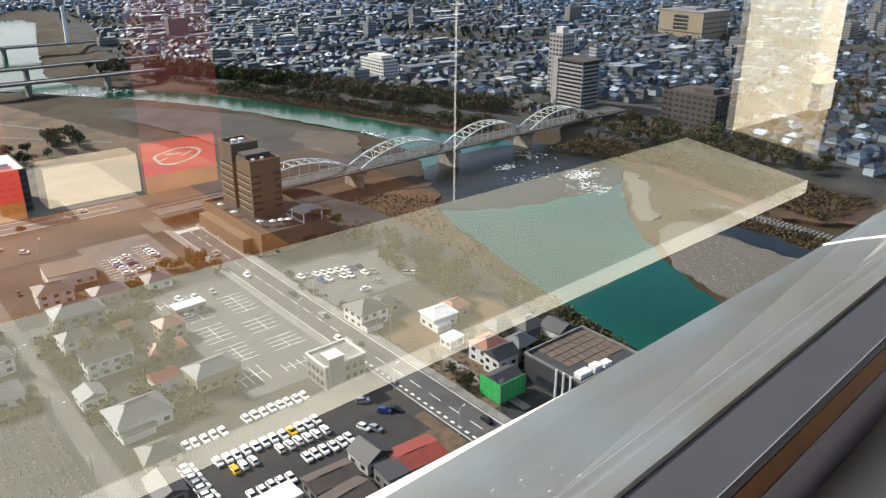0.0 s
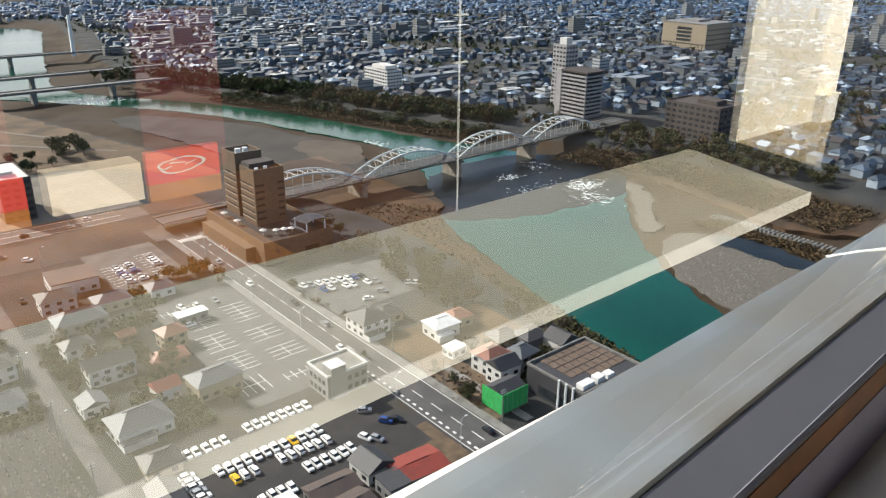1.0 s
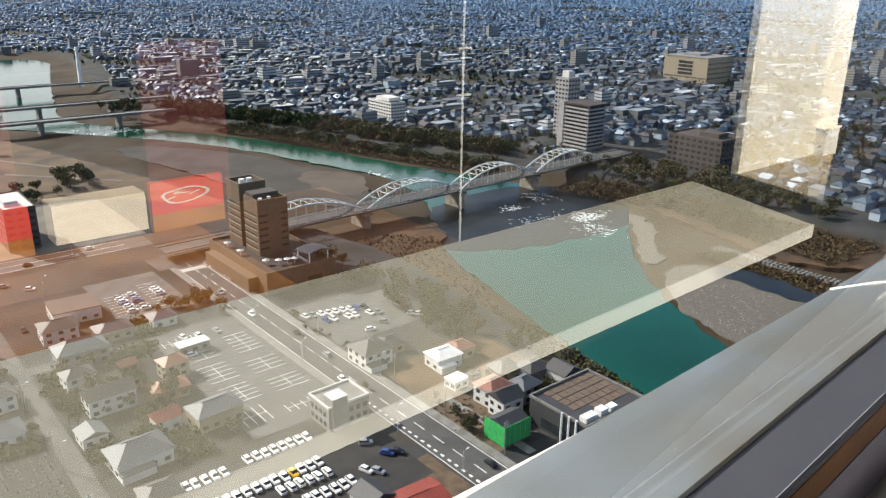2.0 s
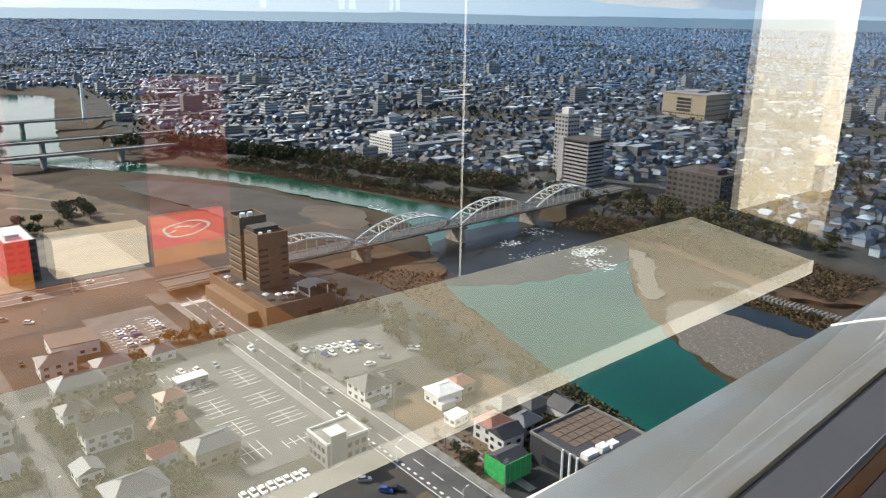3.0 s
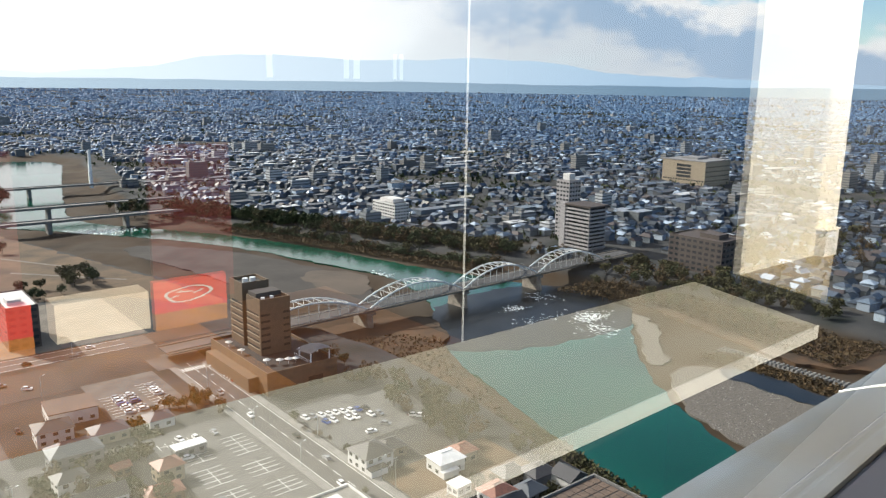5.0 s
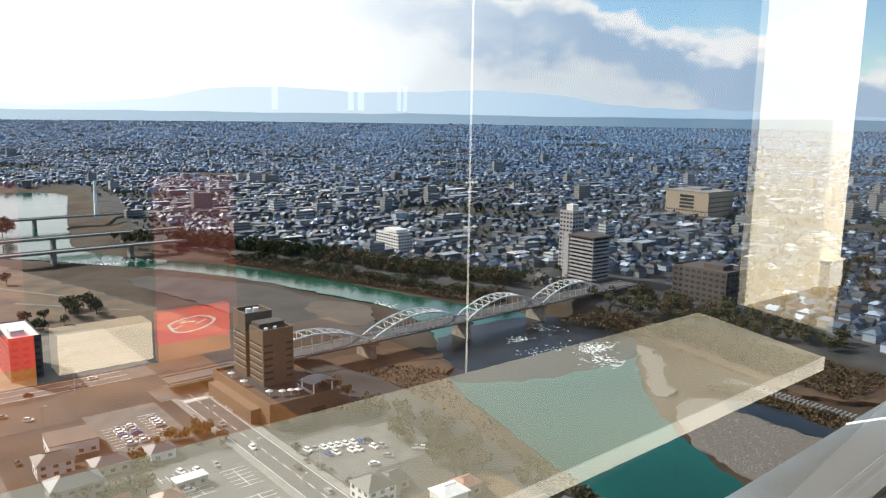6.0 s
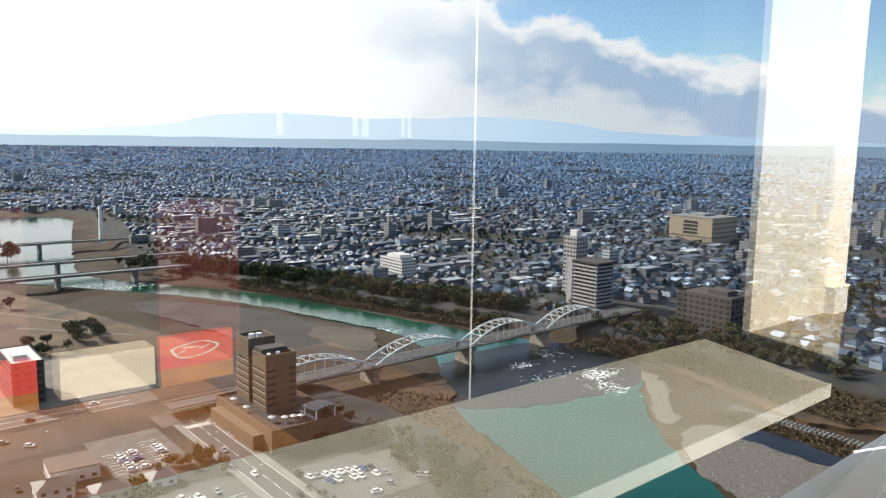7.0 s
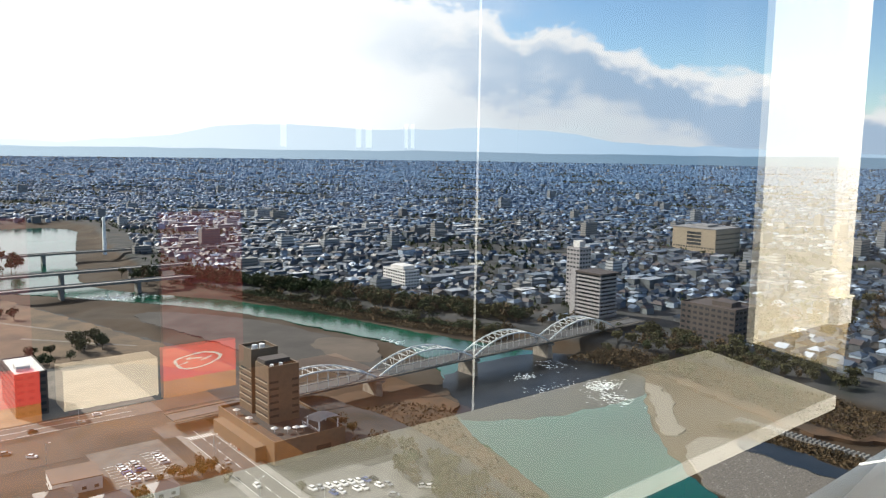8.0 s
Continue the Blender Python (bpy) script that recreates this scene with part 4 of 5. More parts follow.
_sill = thing("window_sill", "brushed metal window sill with lilac edge", "sill", kind="structure")
CAP = [(0.396, -0.420), (0.396, -0.3990), (0.388, -0.3980), (0.380, -0.3972), (0.371, -0.3967), (0.360, -0.3971), (0.345, -0.3984), (0.328, -0.3996), (0.311, -0.4005),
       (0.3060, -0.4018), (0.3035, -0.4018), (0.3000, -0.4011), (0.2885, -0.4012), (0.2835, -0.4017), (0.2800, -0.4035), (0.2800, -0.420)]
run("sill_cap", CAP, -4, 14, M["sill_metal"], "brushed aluminium", "", _sill, skew=SKEW)
_mitre = Shape()                            # the joint runs obliquely over the cap
_row = [(1.029 + (0.421 - y) * 2.36, y, z) for y, z in ((0.4185 - 0.024 * k, EZ - (0.3985, 0.3966, 0.3977, 0.3992, 0.4002)[k] + 0.0008) for k in range(5))]
for (xa, ya, za), (xb, yb, zb) in zip(_row, _row[1:]):
    _mitre.solid([(xa - 0.0017, ya - 0.002, za - 0.02), (xa + 0.0017, ya + 0.002, za - 0.02), (xb + 0.0017, yb + 0.002, zb - 0.02), (xb - 0.0017, yb - 0.002, zb - 0.02),
                  (xa - 0.0017, ya - 0.002, za), (xa + 0.0017, ya + 0.002, za), (xb + 0.0017, yb + 0.002, zb), (xb - 0.0017, yb - 0.002, zb)],
                 [(4, 5, 6, 7), (0, 1, 5, 4), (1, 2, 6, 5), (2, 3, 7, 6), (3, 0, 4, 7)])
part("joint_strip", _mitre, M["white_metal"], _sill, "thin white mitre joint")
run("sill_front", [(0.2795, -0.4045), (0.2345, -0.4255), (0.2345, -0.432), (0.2795, -0.432)], -4, 14, M["lilac_paint"], "lilac-grey painted edge", "", _sill, skew=SKEW)
run("edge_bead", [(0.2385, -0.4232), (0.2375, -0.4228), (0.2365, -0.4246), (0.2375, -0.4250)], -4, 14, M["lilac_paint"], "", "", _sill, skew=SKEW)
run("wood_trim", [(0.2340, -0.4330), (0.2310, -0.4620), (0.2560, -0.4620), (0.2560, -0.4330)], -4, 14, M["wood_trim"], "dark brown wooden trim", "", _sill, skew=SKEW)
run("apron", [(0.2300, -0.4625), (0.2240, -0.5300), (0.2560, -0.5300), (0.2560, -0.4625)], -4, 14, M["blue_panel"], "slate-blue apron", "", _sill, skew=SKEW)
run("wall_south", [(0.42, -1.45), (0.42, -0.421), (0.271, -0.433), (0.271, -0.531), (0.165, -0.531), (0.165, -1.45)], -4, 14, M["ledge"], "grey ledge and wall below a window", "wall")

solo("floor", Shape().box(-4.2, -14.4, FLOOR - 0.3, 14.2, 0.42, FLOOR), M["carpet"], "dark carpet floor", "floor", kind="structure")
solo("wall_tower", Shape().box(-14, -34, -1, 24, 0.40, FLOOR - 0.31), M["concrete"], "plain tower wall below a viewing room", "wall", kind="structure")
solo("ceiling", Shape().box(-4.2, -14.4, CEIL, 14.2, 0.6, CEIL + 0.3), M["room_wall"], "plain ceiling", "ceiling", kind="structure")
solo("wall_north", Shape().box(-8.0, -12.2, FLOOR, 14.2, -12.0, CEIL), M["room_wall"], "plain room wall", "wall", kind="structure", at=ROOM, rz=ROOM_TURN)
solo("wall_west", Shape().box(-4.2, -14.4, FLOOR, -4.0, 0.42, CEIL), M["room_wall"], "plain room wall", "wall", kind="structure")
solo("wall_east", Shape().box(14.0, -12.22, FLOOR, 14.2, 0.42, CEIL), M["room_wall"], "plain room wall", "wall", kind="structure")

_bench = thing("viewing_bench", "long cream laminate bench with a recessed base", "bench", ROOM, ROOM_TURN)
_edge = [(-3.0, -0.095), (2.456, -0.286)]
part("bench_top", Shape().slab([(-3.0, -0.85), (2.633, -0.852), *_edge[::-1]], EZ - 0.79, EZ - 0.75), M["bench_laminate"], _bench)
part("front_edge", Shape().slab([_edge[0], (_edge[1][0] + 0.002, _edge[1][1]), (_edge[1][0] + 0.002, _edge[1][1] + 0.004), (_edge[0][0], _edge[0][1] + 0.004)], EZ - 0.792, EZ - 0.749), M["edge_sunlit"], _bench, "front edge strip whitened for the sun on it")
# Unseen support added; near-black colour paints the shade under the bench.
part("bench_base", Shape().box(-2.9, -0.82, FLOOR, 2.30, -0.70, EZ - 0.79), M["dark"], _bench, "added base, near-black for the shade under the bench")
_col = thing("column", "cream panelled column", "column", ROOM, ROOM_TURN, kind="structure")
part("shaft", Shape().box(5.60, -2.90, FLOOR, 7.20, -2.36, CEIL), M["room_wall"], _col, "dark rendered shaft")
part("facing_panel", Shape().box(5.545, -2.35, FLOOR + 0.004, 7.12, -2.29, CEIL), M["column_cream"], _col, "cream facing panel")
# Thin triangle laid on the floor as a painted patch of sunlight.
_sun_patch = thing("floor_mat", "sunlit floor patch painted tan before a cream column", "mat", ROOM, ROOM_TURN)
part("mat_sheet", Shape().slab([(5.34, -1.523), (7.14, -2.285), (5.545, -2.285)], FLOOR, FLOOR + 0.006), M["mat"], _sun_patch)
# White box added to give the bright rectangle at the column's foot.
_stand = thing("leaflet_box", "small white box added for a bright rectangle beside a cream column", "box", ROOM, ROOM_TURN)
part("box_body", Shape().box(6.74, -2.285, FLOOR, 6.98, -2.20, FLOOR + 0.23), M["roof_white_sign"], _stand)
part("box_lid", Shape().box(6.73, -2.29, FLOOR + 0.23, 6.99, -2.19, FLOOR + 0.245), M["column_cream"], _stand)
_rod = thing("partition_rod", "thin bright metal partition upright", "upright", ROOM, ROOM_TURN)
part("rod", Shape().tube([(1.481, -0.90, FLOOR), (1.481, -0.90, CEIL)], 0.0035, 8), M["white_metal"], _rod)
for z in (-0.20, -0.33):
    part("clip", Shape().box(1.46, -0.905, EZ + z, 1.51, -0.895, EZ + z + 0.005), M["white_metal"], _rod)


def sign(x0, x1, y, z0, z1, mark):
    b = thing("sign_board", "red sign board with an ochre lower band", "sign", ROOM, ROOM_TURN, group="display boards")
    zm = z0 + (z1 - z0) * 0.35
    part("panel", Shape().box(x0, y - 0.05, EZ + zm, x1, y, EZ + z1), M["red_panel"], b)
    part("lower_band", Shape().box(x0, y - 0.05, EZ + z0, x1, y, EZ + zm), M["orange_panel"], b, "ochre band")
    if mark:
        s = Shape()
        cx, cz, n = (x0 + x1) / 2 - 0.02, EZ + z0 + (z1 - z0) * 0.68, 28
        for k in range(n):
            a0, a1 = 2 * math.pi * k / n, 2 * math.pi * (k + 1) / n
            s.face([(cx + r * (1 + 0.09 * math.sin(3 * a + 0.6)) * 0.145 * math.cos(a), y + 0.003, cz + r * (1 + 0.13 * math.sin(2 * a)) * 0.046 * math.sin(a)) for a, r in ((a0, 1), (a1, 1), (a1, 0.86), (a0, 0.86))])
        for dx, dz, w, t in ((-0.085, -0.012, 0.035, 0.4), (-0.02, 0.012, 0.05, -0.1), (0.06, 0.004, 0.04, 0.5), (-0.05, 0.016, 0.02, 0.9)):
            c, q = math.cos(t) * w, math.sin(t) * w * 0.5
            s.face([(cx + dx - c, y + 0.003, cz + dz - q), (cx + dx + c, y + 0.003, cz + dz + q), (cx + dx + c * 0.9, y + 0.003, cz + dz + q + 0.006), (cx + dx - c * 0.9, y + 0.003, cz + dz - q + 0.006)])
        part("emblem", s, M["roof_white_sign"], b, "white oval ring emblem")
    return b


sign(1.47, 1.91, -3.6, -1.45, -1.158, True)
sign(-0.30, 0.83, -3.6, -1.45, -1.165, False)
_cb2 = thing("display_case", "cream display case between red boards", "case", ROOM, ROOM_TURN)
part("body", Shape().box(0.94, -3.78, FLOOR + 0.03, 1.44, -3.60, EZ - 1.20), M["cream"], _cb2)
part("foot", Shape().box(0.97, -3.76, FLOOR, 1.41, -3.63, FLOOR + 0.03), M["maroon"], _cb2)
for x0, x1 in ((1.58, 2.10), (-0.5, 0.86)):
    _bd = thing("exhibit_board", "tall dark red exhibit board", "board", ROOM, ROOM_TURN, group="exhibit boards")
    part("board", Shape().box(x0, -3.95, FLOOR + 0.06, x1, -3.91, EZ - 0.40), M["maroon"], _bd)
    part("foot", Shape().box(x0 + 0.02, -3.98, FLOOR, x1 - 0.02, -3.88, FLOOR + 0.06), M["dark"], _bd)
# Glowing strips added to give pale upright streaks in the pane's reflection.
M["glow_strip"] = bpy.data.materials.new("strip_glow")
M["glow_strip"].use_nodes = True
M["glow_strip"].node_tree.nodes["Principled BSDF"].inputs["Emission Color"].default_value = (0.9, 0.97, 1.0, 1)
M["glow_strip"].node_tree.nodes["Principled BSDF"].inputs["Emission Strength"].default_value = 0.25
for x, w in ((6.52, 0.10), (8.10, 0.10), (8.33, 0.12), (9.22, 0.06), (9.38, 0.06)):
    _lp = thing("wall_lamp", "pale glowing strip added on a far wall for an upright streak", "lamp", ROOM, ROOM_TURN, group="wall lamps")
    part("tube", Shape().box(x - w / 2, -11.99, EZ + 0.02, x + w / 2, -11.95, EZ + 0.50), M["glow_strip"], _lp)
solo("floor_deck", Shape().box(-4, -3.59, FLOOR, 1.72, -1.9, FLOOR + 0.004), M["wood_floor"], "orange-brown polished floor area", "floor", kind="structure", at=ROOM, rz=ROOM_TURN)
# The deck carried on to the partition, dimmed by colour.
solo("floor_deck", Shape().box(1.72, -3.9, FLOOR, 2.79, -1.9, FLOOR + 0.004), M["dimmed_floor"], "floor deck dimmed in its colour beside a partition", "floor", kind="structure", at=ROOM, rz=ROOM_TURN)

# ================= streets and lots on the near bank =================
flat("road", rect(117.5, 60, 130, 350), "asphalt", "grey two-lane main road", "road", 0.06)
flat("road", rect(-40, 368, 122, 384), "asphalt", "wide riverside avenue", "road", 0.055)
flat("road", rect(110, 330, 134, 347), "asphalt", "road junction before the bridge", "road", 0.075)
flat("road", rect(36, 100, 41.5, 366), "asphalt", "narrow residential street", "road", 0.06)
flat("road", rect(41.5, 262, 117.5, 268), "asphalt", "narrow cross street", "road", 0.05)
flat("pavement", rect(130, 60, 133, 330), "concrete", "pale concrete pavement", "pavement", 0.16)
flat("pavement", rect(114.8, 185, 117.5, 330), "concrete", "pale concrete pavement", "pavement", 0.16)
flat("parking_lot", rect(82, 182, 114.8, 262), "lot", "grey asphalt car park with white stalls", "parking lot", 0.05)
flat("parking_lot", rect(51, 138, 113, 177), "dark_lot", "dark asphalt car park full of white cars", "parking lot", 0.05)
flat("parking_lot", rect(102, 122, 117, 146), "soil", "bare brown soil yard", "yard", 0.04)
flat("parking_lot", rect(134, 218, 182, 258), "lot", "worn car park beside the hotel", "parking lot", 0.05)
flat("parking_lot", rect(78, 286, 108, 332), "lot", "tan car park beside the avenue", "parking lot", 0.05)
flat("parking_lot", rect(42, 330, 76, 362), "dark_lot", "dark yard behind the houses", "parking lot", 0.05)
flat("vacant_plot", rect(134, 166, 180, 194), "meadow", "mown olive field", "field", 0.04)
flat("vacant_plot", rect(132, 134, 147, 165), "soil", "building plot of bare earth with rubble", "yard", 0.05)
flat("open_land", [(30, 800), (55, 640), (70, 480), (128, 472), (180, 400), (178, 440), (148, 570), (102, 740), (60, 830)], "meadow", "brown open riverside land", "field", 0.05, 0.3, 1)
flat("footpath", [(95, 560), (150, 500), (152, 502), (97, 563)], "gravel_light", "pale path across open land", "path", 0.1)
flat("footpath", [(80, 640), (140, 540), (142, 541), (83, 642)], "gravel_light", "pale path across open land", "path", 0.1)
flat("plaza", rect(55, 386, 125, 470), "gravel_light", "pale gravel plaza", "plaza", 0.04)
flat("footpath", rect(139, 128, 142, 166), "concrete", "pale footpath between plots", "path", 0.08)


def stripes(name, label, lines, z=0.13):
    for (x0, y0, x1, y1) in lines:
        s = Shape().box(min(x0, x1), min(y0, y1), z - 0.06, max(x0, x1), max(y0, y1), z)
        solo(name, s, M["paint"], label, "marking", group="road markings", kind="structure")


def stall_row(x0, x1, y0, y1, step, along="x"):
    L = []
    n = int(round((x1 - x0) / step)) if along == "x" else int(round((y1 - y0) / step))
    for k in range(n + 1):
        if along == "x":
            L.append((x0 + k * step - 0.1, y0, x0 + k * step + 0.1, y1))
        else:
            L.append((x0, y0 + k * step - 0.1, x1, y0 + k * step + 0.1))
    if along == "x":
        L.append((x0, (y0 + y1) / 2 - 0.1, x1, (y0 + y1) / 2 + 0.1))
    else:
        L.append(((x0 + x1) / 2 - 0.1, y0, (x0 + x1) / 2 + 0.1, y1))
    stripes("stall_line", "white painted parking stall line", L)


for (a, b, c, d, st, al) in ((84, 92, 189, 199, 2.7, "x"), (98, 113, 189, 194, 2.7, "x"), (86, 96, 204, 214, 2.7, "y"), (101, 112, 203, 212, 2.7, "y"), (86, 96, 220, 232, 3, "y"),
                             (101, 112, 218, 228, 3, "y"), (88, 97, 238, 250, 3, "y"), (103, 112, 235, 250, 3, "y"), (84, 96, 254, 259, 2.7, "x"), (80, 90, 292, 312, 3, "y"),
                             (96, 104, 292, 318, 3, "y")):
    stall_row(a, b, c, d, st, al)
stripes("lane_line", "white lane line on the main road", [(117.9, 62, 118.1, 328), (129.4, 62, 129.6, 328)])
stripes("lane_line", "white lane dash on the main road", [(123.6, y, 123.85, y + 5) for y in range(66, 330, 9)])
stripes("edge_block", "short white bar along the main road's edge", [(119.2, y, 119.9, y + 1.3) for y in range(100, 182, 3)])
stripes("crossing_bar", "white bar of a pedestrian crossing", [(118.6 + 1.2 * k, 322, 119.2 + 1.2 * k, 326) for k in range(9)])
stripes("lane_line", "white lane line on the avenue", [(-30, 375.8, 110, 376.1), (-30, 369, 110, 369.2), (-30, 382.8, 110, 383)])

# ================= houses near the tower =================
M["roof_blue"] = mat("blue_grey_tiles", (0.075, 0.085, 0.10), 0.62, color2=(0.075, 0.085, 0.10), scale=1.2, bump=0.3, bump_scale=5)
M["roof_dark"] = mat("dark_tiles", (0.04, 0.04, 0.044), 0.62, color2=(0.035, 0.035, 0.04), scale=1.2, bump=0.3, bump_scale=5)
M["roof_red"] = mat("red_sheet_roof", (0.22, 0.035, 0.022), 0.6, color2=(0.17, 0.03, 0.02), scale=0.6, bump=0.2, bump_scale=4)
M["roof_terra"] = mat("terracotta_tiles", (0.24, 0.10, 0.065), 0.6, color2=(0.17, 0.07, 0.05), scale=0.8, bump=0.3, bump_scale=5)
M["roof_brown"] = mat("brown_sheet_roof", (0.085, 0.06, 0.05), 0.6, color2=(0.06, 0.045, 0.04), scale=0.3, bump=0.2, bump_scale=4)
M["roof_white"] = mat("white_sheet_roof", (0.75, 0.75, 0.74), 0.4, color2=(0.6, 0.6, 0.6), scale=0.4)
M["green_net"] = mat("green_site_netting", (0.03, 0.36, 0.09), 0.7, color2=(0.02, 0.26, 0.06), scale=1.0, bump=0.3, bump_scale=3)
M["brick_rust"] = mat("brown_tile_deck", (0.13, 0.09, 0.065), 0.8, color2=(0.09, 0.065, 0.05), scale=0.6)
WORD = {"roof_blue": "blue-grey tiled", "roof_dark": "dark tiled", "roof_red": "red sheet", "roof_terra": "terracotta tiled", "roof_brown": "brown sheet", "roof_white": "white sheet",
        "white_wall": "white", "grey_wall": "grey", "beige_wall": "beige", "brown_wall": "brown", "tan_wall": "tan"}


def house(x, y, w, d, h, roof, wall="white_wall", style="hip", rise=2.4, wing=0.0):
    b = thing("house", WORD[wall] + " house under a " + WORD[roof] + " " + style + " roof", "house", (x, y, 0), rng2.uniform(-5, 5), group="houses by the tower")
    part("wall", Shape().box(-w / 2, -d / 2, -0.5, w / 2, d / 2, h), M[wall], b)
    s = Shape()
    if style == "hip":
        s.hip(-w / 2, -d / 2, h, w / 2, d / 2, rise)
    elif style == "gable":
        s.gable(-w / 2, -d / 2, h, w / 2, d / 2, rise, along="x" if w > d else "y")
    else:
        s.box(-w / 2 - 0.2, -d / 2 - 0.2, h, w / 2 + 0.2, d / 2 + 0.2, h + 0.35)
    part("roof", s, M[roof], b)
    if style != "flat":
        part("ridge", Shape().tube([(-w * 0.28 if w > d else 0, 0 if w > d else -d * 0.28, h + rise), (w * 0.28 if w > d else 0, 0 if w > d else d * 0.28, h + rise)], 0.16, 5), M[roof], b)
    st = max(1, int(h // 2.7))
    for i in range(st):
        for k in range(max(2, int(w // 3.5))):
            cx = -w / 2 + (k + 0.5) * w / max(2, int(w // 3.5))
            part("window", Shape().box(cx - 0.8, -d / 2 - 0.06, 0.9 + i * 2.7, cx + 0.8, -d / 2, 2.1 + i * 2.7), M["window"], b)
        for k in range(max(2, int(d // 3.5))):
            cy = -d / 2 + (k + 0.5) * d / max(2, int(d // 3.5))
            part("window", Shape().box(-w / 2 - 0.06, cy - 0.8, 0.9 + i * 2.7, -w / 2, cy + 0.8, 2.1 + i * 2.7), M["window"], b)
    if wing:
        part("lean_to", Shape().box(-w / 2, -d / 2 - wing, -0.3, w * 0.1, -d / 2 - 0.07, 2.4), M[wall], b)
        part("porch_roof", Shape().box(-w / 2 - 0.3, -d / 2 - wing - 0.3, 2.4, w * 0.1 + 0.3, -d / 2 - 0.07, 2.65), M[roof], b)
    return b


rng2 = random.Random(5)
house(56, 226, 14, 8, 5.8, "roof_dark", "white_wall", "gable", 2.6)
house(53, 192, 15, 11, 4.2, "roof_blue", "white_wall", "hip", 3.2, 2.5)
house(78, 199, 14, 9, 5.2, "roof_blue", "beige_wall", "hip", 2.2)
house(65, 204, 7, 6, 4.4, "roof_red", "white_wall", "gable", 2.0)
house(91, 247, 11, 4.5, 3.2, "roof_white", "grey_wall", "flat")
house(79, 234, 8, 7, 5.4, "roof_terra", "beige_wall", "hip", 2.2)
house(73, 222, 11, 7, 3.6, "roof_terra", "tan_wall", "hip", 2.0)
house(58, 262, 16, 10, 6.0, "roof_blue", "grey_wall", "hip", 3.2, 2.0)
house(68, 246, 5, 4, 3.0, "roof_terra", "tan_wall", "gable", 1.5)
house(46, 210, 7, 7, 3.4, "roof_blue", "white_wall", "gable", 1.6)
house(52, 244, 9, 7, 5.4, "roof_dark", "white_wall", "hip", 2.2)
house(67, 303, 17, 15, 5.0, "roof_brown", "white_wall", "flat")
house(73, 276, 12, 9, 3.6, "roof_blue", "beige_wall", "hip", 2.4)
house(57, 286, 12, 10, 5.4, "roof_dark", "white_wall", "hip", 2.2)
house(91, 276, 9, 8, 3.4, "roof_blue", "white_wall", "hip", 2.2)
house(136, 202, 11, 11, 5.4, "roof_dark", "white_wall", "hip", 3.0, 3.0)
house(146, 205, 9, 8, 3.4, "roof_dark", "beige_wall", "hip", 2.0)
house(154, 184, 10, 8, 4.6, "roof_white", "white_wall", "hip", 1.8, 2.0)
house(163, 186, 8, 7, 4.0, "roof_terra", "beige_wall", "hip", 1.8)
house(148, 170, 6, 5, 3.0, "roof_white", "white_wall", "flat")
house(151, 156, 9, 8, 6.0, "roof_terra", "white_wall", "hip", 2.2)
house(149, 148, 8, 7, 6.4, "roof_dark", "white_wall", "gable", 2.4)
house(160, 151, 8, 7, 5.6, "roof_blue", "grey_wall", "hip", 2.2)
house(171, 158, 9, 8, 5.2, "roof_dark", "grey_wall", "hip", 2.4)
house(177, 150, 8, 8, 5.2, "roof_dark", "white_wall", "gable", 2.4)
house(164, 164, 9, 7, 4.6, "roof_dark", "beige_wall", "hip", 2.4)
house(100.5, 129, 13, 9.5, 3.4, "roof_red", "grey_wall", "gable", 1.0)
house(92, 137, 8, 8, 3.6, "roof_dark", "white_wall", "gable", 2.4)
house(91.5, 127, 6, 7, 4.0, "roof_dark", "grey_wall", "flat")
house(79, 135, 12, 7, 3.4, "roof_brown", "grey_wall", "gable", 1.4)
house(78, 126, 12, 9, 3.4, "roof_brown", "grey_wall", "gable", 1.6)
house(66, 137, 9, 6, 3.0, "roof_white", "white_wall", "flat")
house(47, 158, 7, 10, 3.2, "roof_dark", "grey_wall", "gable", 1.6)
house(28, 246, 11, 9, 5.4, "roof_dark", "white_wall", "hip", 2.2)
house(26, 226, 11, 9, 3.4, "roof_blue", "white_wall", "hip", 2.4)
house(27, 270, 12, 9, 5.4, "roof_blue", "beige_wall", "gable", 2.4)
house(51, 172, 9, 8, 3.2, "roof_dark", "beige_wall", "hip", 2.2)


def office():
    b = thing("office_building", "grey three-storey office with a white roof rim", "building")
    part("wall", Shape().box(101, 172, 0, 115, 183, 7.6), M["grey_wall"], b)
    s = Shape()
    s.box(100.8, 171.8, 7.6, 115.2, 172.3, 8.3).box(100.8, 182.7, 7.6, 115.2, 183.2, 8.3).box(100.8, 172.3, 7.6, 101.3, 182.7, 8.3).box(114.7, 172.3, 7.6, 115.2, 182.7, 8.3)
    part("roof_rim", s, M["white_wall"], b, "white roof rim")
    part("stair_box", Shape().box(102, 171.2, 0, 107, 176, 10.6), M["grey_wall"], b)
    part("stair_roof", Shape().box(101.9, 171.1, 10.6, 107.1, 176.1, 10.8), M["white_wall"], b)
    part("roof_deck", Shape().box(101.3, 172.3, 7.6, 114.7, 182.7, 7.65), M["concrete"], b)
    windows_on(b, 173, 182.5, 101, 1.2, 2, 3.2, 4, 1.5, axis="y")
    windows_on(b, 107.5, 114.8, 172, 1.2, 2, 3.2, 3, 1.5)
    return b


